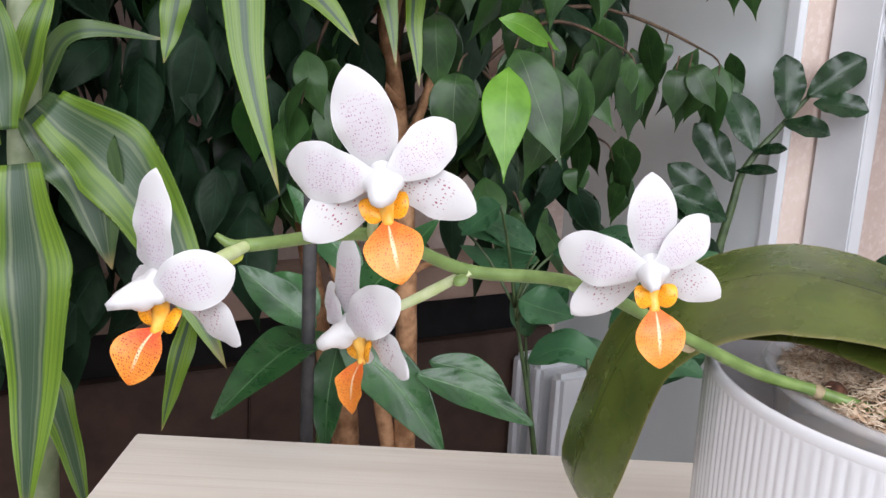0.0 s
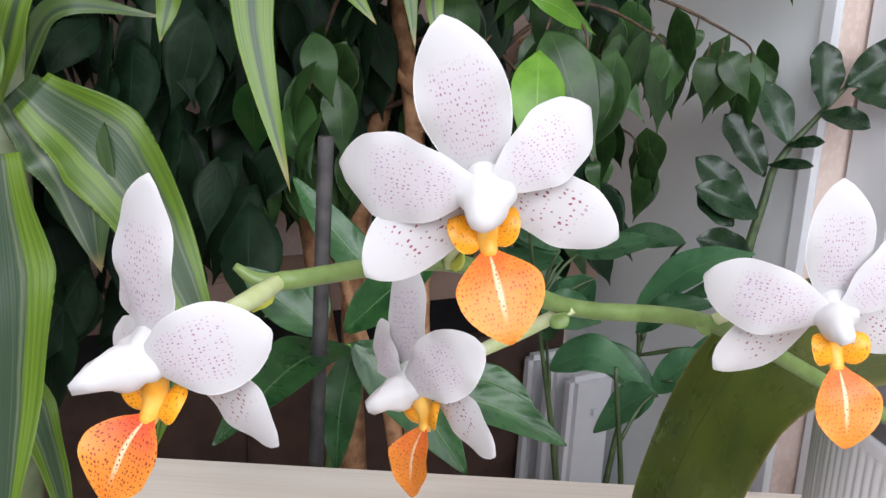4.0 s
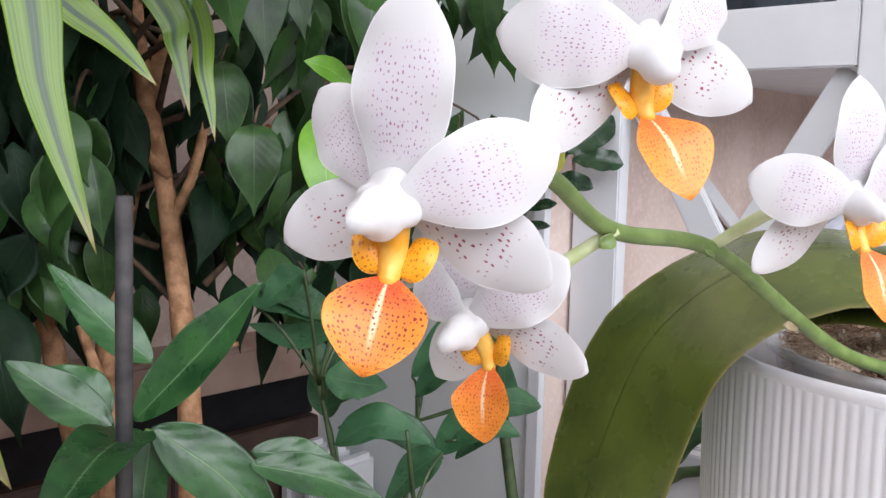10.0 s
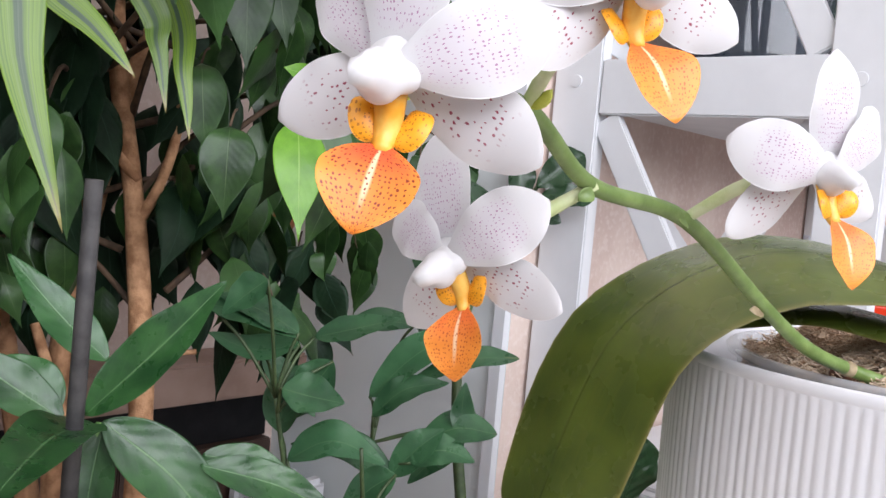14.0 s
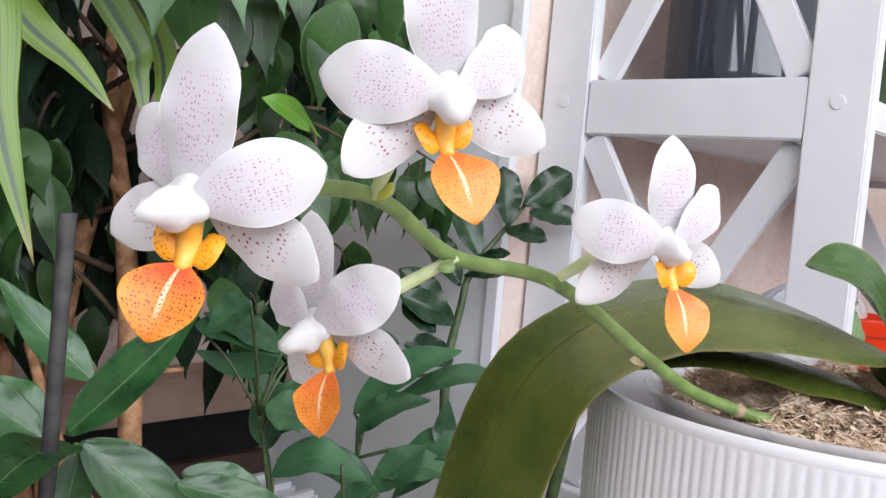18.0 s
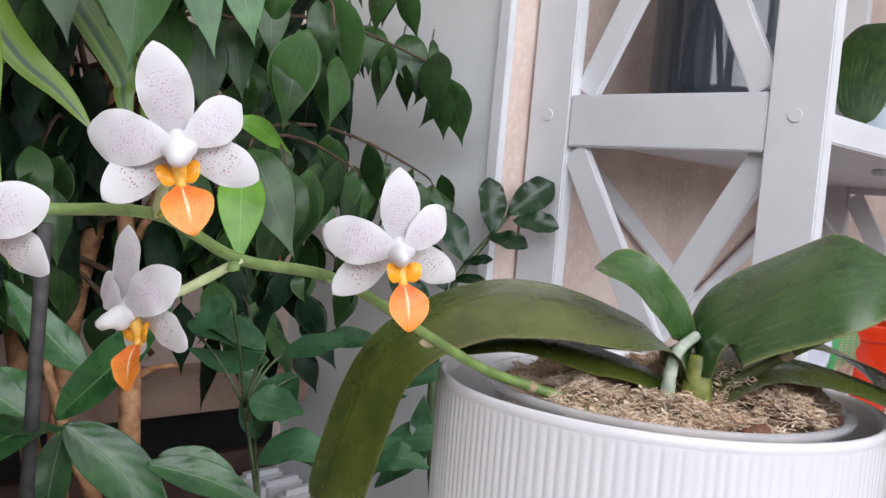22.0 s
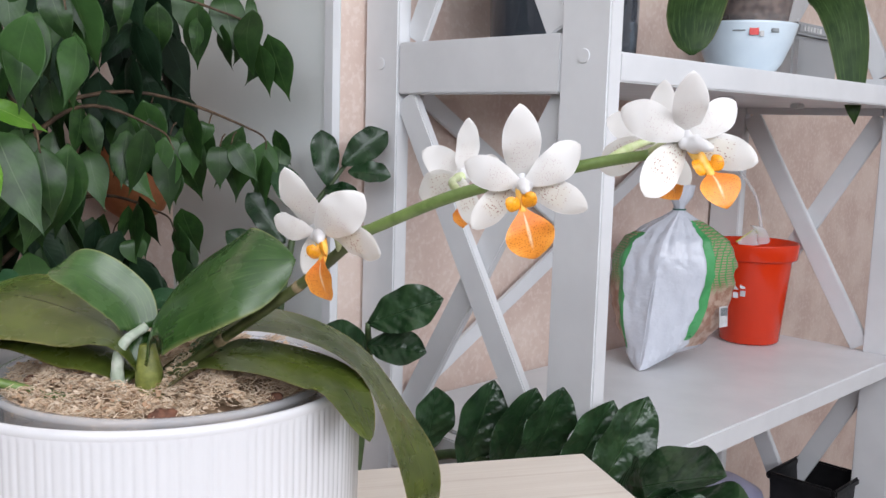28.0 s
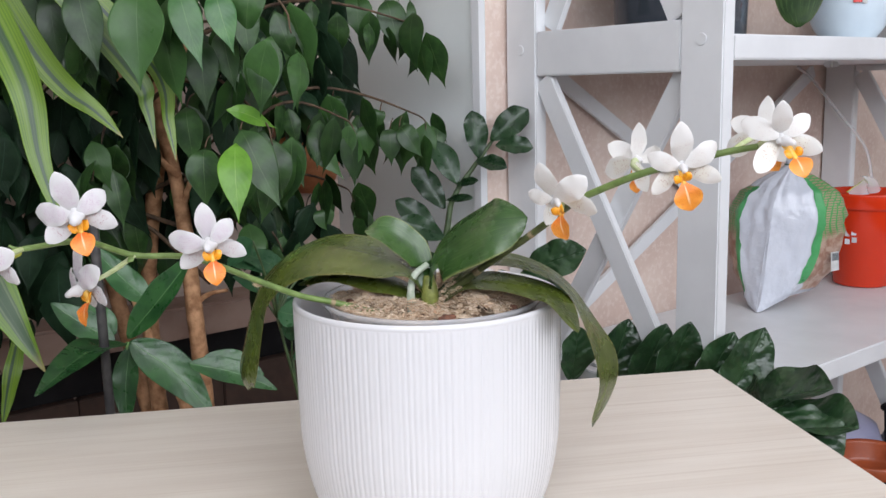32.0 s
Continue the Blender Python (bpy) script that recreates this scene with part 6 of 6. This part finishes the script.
def bucket():
    m = at_shelf(0.785, 0.235, 0.6355)
    t = thing("red_bucket", tuple(m.translation), "red translucent plastic flower pot standing on the shelf", "plastic pot")
    prof = [(0.004, 0.001), (0.050, 0.0), (0.053, 0.003), (0.066, 0.150), (0.0665, 0.152), (0.074, 0.153), (0.0755, 0.156), (0.077, 0.180), (0.0765, 0.183), (0.074, 0.182), (0.0715, 0.158), (0.064, 0.150), (0.051, 0.006), (0.004, 0.005)]
    part("pot_body", placed(lathe("pot_body", prof, 72), m), RED_PLASTIC, t)
    part("filling", placed(lathe("filling", [(0.0505, 0.007), (0.057, 0.075), (0.03, 0.078), (0.002, 0.078)], 48), m), SOIL, t)
    for k, (x, z, mat) in enumerate(((-0.016, 0.090, PAINT), (-0.003, 0.094, LABEL_GREY), (-0.016, 0.105, LABEL_GREY), (-0.004, 0.108, PAINT))):
        part("print_mark", placed(box("print_mark", pose(x + 0.010, -0.0615, z, -5, 0, 9), (0.009, 0.0008, 0.010), 0), m @ pose(0, 0, 0, 0, 0, -84)), mat, t)
    packet = thing("plastic_packet", tuple(at_shelf(0.79, 0.235, 0.80).translation), "crumpled clear packet with a yellow-green edge in the red pot", "packet")
    part("sheet", placed(blade("sheet", [(-0.06, 0, 0.0), (-0.02, -0.01, 0.015), (0.02, 0.005, 0.012), (0.06, 0, 0.0)], (0, 0.1, 1), 0.018, strap, 6, 16, 0.2, 0.0006, 0.5, 4), at_shelf(0.785, 0.235, 0.815)), LINER, packet)
    part("edge_band", placed(blade("edge_band", [(-0.06, 0.006, 0.005), (-0.02, -0.004, 0.022), (0.02, 0.010, 0.020), (0.05, 0.006, 0.006)], (0, 0.1, 1), 0.004, strap, 4, 16, 0.2, 0.0006, 0.3, 4), at_shelf(0.785, 0.235, 0.815)), BUD, packet)


def glass_jar():
    m = at_shelf(0.828, 0.315, 0.6355)
    t = thing("glass_jar", tuple(m.translation), "small clear glass jar behind the red pot", "jar")
    part("jar_body", placed(lathe("jar_body", [(0.002, 0.0), (0.022, 0.0), (0.026, 0.004), (0.020, 0.03), (0.022, 0.10), (0.020, 0.102), (0.018, 0.03), (0.002, 0.008)], 40), m), CLEAR, t)


BLUNT = outline((0, 0.22), (0.2, 0.50), (0.45, 0.92), (0.62, 1.0), (0.8, 0.92), (0.92, 0.64), (0.98, 0.32), (1, 0.08))


def shelf_orchid():
    m = at_shelf(0.505, 0.135, 1.0916)
    grow = 1.09
    b = thing("flower_bowl", tuple(m.translation), "pale blue bowl with a small red flower print on the shelf", "bowl")
    prof = [(0.003, 0.001), (0.032, 0.0), (0.036, 0.003), (0.050, 0.022), (0.062, 0.050), (0.0675, 0.070), (0.068, 0.073), (0.0665, 0.073), (0.060, 0.050), (0.046, 0.022), (0.030, 0.007), (0.003, 0.006)]
    part("bowl_body", placed(lathe("bowl_body", [(r * grow, z * grow) for r, z in prof], 72), m), BOWL_BLUE, b)
    for x, z, w, h, mat in ((-0.012, 0.059, 0.013, 0.011, RED_PRINT), (-0.002, 0.056, 0.006, 0.008, LABEL_GREY), (0.016, 0.061, 0.012, 0.006, GREY_PRINT), (-0.030, 0.060, 0.018, 0.0015, GREY_PRINT)):
        r, x, z = 0.0655 * grow, x * grow, z * grow
        y = -math.sqrt(r * r - x * x)
        part("print", placed(box("print", pose(x, y, z, -14, 0, math.degrees(math.atan2(x, -y))), (w, 0.0022, h), 0.0004), m @ pose(0, 0, 0, 0, 0, -42)), mat, b)
    p = thing("shelf_orchid", tuple(at_shelf(0.515, 0.13, 1.10).translation), "orchid with broad drooping leaves in a clear pot of moss", "orchid")
    inner = [(0.003, 0.0), (0.036, 0.0), (0.040, 0.02), (0.056, 0.135), (0.059, 0.137), (0.0595, 0.141), (0.055, 0.140), (0.038, 0.02), (0.003, 0.004)]
    part("clear_pot", placed(lathe("clear_pot", [(r * 1.1, z) for r, z in inner], 60), at_shelf(0.515, 0.13, 1.102)), CLEAR, p)
    part("moss", placed(lathe("moss", [(0.039, 0.006), (0.041, 0.022), (0.0555, 0.105), (0.038, 0.112), (0.002, 0.114)], 48), at_shelf(0.515, 0.13, 1.102)), MOSS, p)
    m = SHELF_TURN.copy()
    m.translation = shelf_place(0, 0, 0)
    for points, side, width, mat in (
        ([(0.49, 0.12, 1.215), (0.41, 0.105, 1.266), (0.318, 0.09, 1.228), (0.268, 0.080, 1.168), (0.252, 0.072, 1.108)], (0.45, -0.89, 0.0), 0.0375, SHELF_LEAF),
        ([(0.54, 0.11, 1.215), (0.61, 0.07, 1.240), (0.665, 0.05, 1.18), (0.685, 0.035, 1.030)], (0.7, -0.6, 0.2), 0.036, SHELF_LEAF),
        ([(0.50, 0.12, 1.215), (0.44, 0.08, 1.290), (0.40, 0.05, 1.27), (0.385, 0.04, 1.215)], (0.7, -0.7, 0.2), 0.018, ORCHID_FRESH),
        ([(0.52, 0.14, 1.215), (0.58, 0.13, 1.300), (0.66, 0.12, 1.31), (0.74, 0.12, 1.27)], (0.3, -0.8, 0.5), 0.026, ORCHID_FRESH),
        ([(0.50, 0.15, 1.215), (0.40, 0.20, 1.250), (0.30, 0.22, 1.25), (0.22, 0.23, 1.22)], (0.2, -0.9, 0.3), 0.020, ORCHID_LEAF),
    ):
        part("leaf", placed(blade("leaf", points, side, width, BLUNT if width > 0.037 else strap, 10, 24, 0.10, 0.0016, 0.03, 7), m), mat, p)
    part("crown", placed(tube("crown", [(0.515, 0.13, 1.205), (0.515, 0.13, 1.235)], [0.010, 0.006], 6, 12), m), STEM, p)
    part("aerial_root", placed(tube("aerial_root", [(0.525, 0.115, 1.21), (0.56, 0.08, 1.25), (0.575, 0.07, 1.30)], [0.003, 0.003, 0.0025], 14, 10), m), ROOT, p)


def smoky_vase():
    m = at_shelf(0.20, 0.235, 1.0916)
    t = thing("smoky_vase", tuple(m.translation), "dark smoky glass vase on the shelf", "vase")
    outer = [(0.004, 0.001), (0.100, 0.0), (0.106, 0.005), (0.108, 0.05), (0.110, 0.38), (0.108, 0.385), (0.104, 0.38), (0.102, 0.05), (0.096, 0.012), (0.004, 0.010)]
    part("vase_body", placed(lathe("vase_body", outer, 72, squash=0.85), m), SMOKE, t)
    part("filling", placed(lathe("filling", [(0.094, 0.02), (0.096, 0.36), (0.004, 0.362)], 48, squash=0.85), m), VASE_GLASS, t)


def storage_box():
    m = at_shelf(0.815, 0.235, 1.0916)
    t = thing("storage_box", tuple(m.translation), "clear plastic storage box with printed lid rim", "storage box")
    part("box_body", placed(box("box_body", pose(0, 0, 0.045), (0.17, 0.15, 0.085), 0.008), m), CLEAR_LID, t)
    part("lid", placed(box("lid", pose(0, 0, 0.098), (0.18, 0.16, 0.020), 0.004), m), CLEAR_LID, t)
    for k in range(6):
        part("print_bar", placed(box("print_bar", pose(-0.07 + 0.012 * k, -0.0805, 0.098), (0.006 + 0.003 * (k % 2), 0.0012, 0.008), 0), m), LABEL_GREY, t)


def under_shelf():
    m = at_shelf(0.84, 0.112, 0.145)
    t = thing("black_planter", tuple(m.translation), "black square plastic planter under the shelf", "planter")
    bm = bmesh.new()
    bmesh.ops.create_cube(bm, size=1)
    for v in bm.verts:
        k = 0.060 if v.co.z > 0 else 0.048
        v.co = (math.copysign(k, v.co.x), math.copysign(k, v.co.y), 0.255 if v.co.z > 0 else 0.0)
    top = [f for f in bm.faces if f.normal.z > 0.9]
    bmesh.ops.inset_region(bm, faces=top, thickness=0.008)
    for f in top:
        for v in f.verts:
            v.co.z -= 0.05
    bmesh.ops.transform(bm, matrix=m, verts=bm.verts)
    part("planter_body", bm, BLACK_PLASTIC_AND_SHADE, t)
    for x0, y0, sx, sy in ((0, -0.061, 0.132, 0.008), (0, 0.061, 0.132, 0.008), (-0.062, 0, 0.008, 0.114), (0.062, 0, 0.008, 0.114)):
        part("rim", placed(box("rim", pose(x0, y0, 0.250), (sx, sy, 0.014), 0.003), m), BLACK_PLASTIC_AND_SHADE, t)
    m = at_shelf(0.485, 0.045, 0.125)
    t = thing("terracotta_pot", tuple(m.translation), "terracotta coloured plastic pot in a dark saucer", "plant pot")
    prof = [(0.004, 0.0), (0.060, 0.0), (0.080, 0.26), (0.084, 0.262), (0.085, 0.290), (0.082, 0.294), (0.078, 0.288), (0.076, 0.262), (0.070, 0.255), (0.004, 0.250)]
    part("pot_body", placed(lathe("pot_body", [(r * 0.80, z) for r, z in prof], 72), m), TERRACOTTA, t)
    part("outer_pot", placed(lathe("outer_pot", [(0.056, 0.0), (0.072, 0.25), (0.0755, 0.272), (0.072, 0.274), (0.069, 0.25), (0.053, 0.002)], 72), m), BLACK_PLASTIC_AND_SHADE, t)
    m = at_shelf(0.735, 0.255, 0.145)
    t = thing("lilac_bowl", tuple(m.translation), "round pale lilac plastic tub under the shelf", "tub")
    part("tub_body", placed(lathe("tub_body", [(0.004, 0.0), (0.07, 0.0), (0.095, 0.03), (0.105, 0.10), (0.10, 0.17), (0.085, 0.21), (0.05, 0.23), (0.004, 0.235)], 60), m), LILAC_PLASTIC, t)


def cable():
    t = thing("cable", tuple(shelf_place(0.80, 0.28, 0.9)), "loose pale cable hanging under the upper shelf board", "cable")
    pts = [(0.70, 0.34, 1.058), (0.735, 0.33, 1.035), (0.775, 0.30, 0.975), (0.820, 0.26, 0.900), (0.828, 0.245, 0.83)]
    part("cord", tube("cord", [shelf_place(*p) for p in pts], 0.0032, 30, 8), LINER, t)


SMOKE, _nt, _b = shader("smoke_glass", (0.10, 0.12, 0.15), 0.06)
_b.inputs["Transmission Weight"].default_value = 0.6
CLEAR_LID, _nt, _b = shader("clear_lid", (0.62, 0.64, 0.66), 0.2)
_b.inputs["Transmission Weight"].default_value = 0.5
soil_bag()
bucket()
glass_jar()
shelf_orchid()
smoky_vase()
storage_box()
under_shelf()
cable()


# ---------------------------------------------------------------- behind the plants
def wall_ledge():
    a, b = PANEL_END - ALONG * 1.45, PANEL_END - ALONG * 0.01
    mid = (a + b) / 2
    t = thing("wall_ledge", (mid.x, mid.y, 0), "tan wooden ledge over dark brown boards along the wall", "ledge")
    m = SHELF_TURN.copy()
    m.translation = mid - BACK * 0.045 + V(0, 0, 0.685)
    part("ledge_board", box("ledge_board", m, (1.42, 0.085, 0.05), 0.004), LEDGE_WOOD, t)
    for k in range(6):
        m = SHELF_TURN.copy()
        m.translation = mid - BACK * 0.014 + ALONG * (0.2366 * (k - 2.5)) + V(0, 0, 0.290)
        part("board", box("board", m, (0.235, 0.022, 0.578), 0.002), DARK_WOOD, t)
    # Added black strip: stands in for the dark of the open gap, no real board.
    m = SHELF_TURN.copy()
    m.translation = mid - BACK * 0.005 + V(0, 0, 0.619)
    part("back_board", box("back_board", m, (1.42, 0.008, 0.078), 0.001), BLACK_PLASTIC_AND_SHADE, t, "black strip painted as the shade in the gap under the ledge")


def radiator():
    way = (CORNER - PANEL_END).normalized()
    out = V(-way.y, way.x, 0) * -1
    mid = PANEL_END + way * 0.17 + out * 0.06
    t = thing("radiator", (mid.x, mid.y, 0.1), "white ribbed radiator low on the wall", "radiator")
    m = Matrix((way, -out, V(0, 0, 1))).transposed().to_4x4()
    for k in range(3):
        f = m.copy()
        f.translation = mid + way * (0.045 * (k - 3)) + V(0, 0, 0.33)
        part("fin", box("fin", f, (0.026, 0.075, 0.44), 0.008), PAINT, t)
    for z in (0.16, 0.50):
        f = m.copy()
        f.translation = mid - way * 0.09 + V(0, 0, z)
        part("pipe", box("pipe", f, (0.13, 0.024, 0.024), 0.008), PAINT, t)


def wall_pot():
    """A rounded clay pot hung on the wall beside the corner."""
    place = PANEL_END - ALONG * 0.088 - BACK * 0.052 + V(0, 0, 0.862)
    t = thing("wall_pot", tuple(place), "orange-brown clay pot hung on the wall behind the ficus", "wall pot")
    prof = [(0.002, 0.0), (0.022, 0.003), (0.040, 0.016), (0.050, 0.040), (0.054, 0.075), (0.056, 0.110), (0.0575, 0.118), (0.055, 0.121), (0.052, 0.112), (0.048, 0.070), (0.036, 0.022), (0.002, 0.008)]
    part("pot_body", lathe("pot_body", prof, 48, centre=tuple(place)), CLAY, t)
    m = SHELF_TURN.copy()
    m.translation = place + BACK * 0.048 + V(0, 0, 0.10)
    part("hanger", box("hanger", m, (0.022, 0.010, 0.05), 0.002), CLAY, t)


wall_ledge()
wall_pot()
radiator()
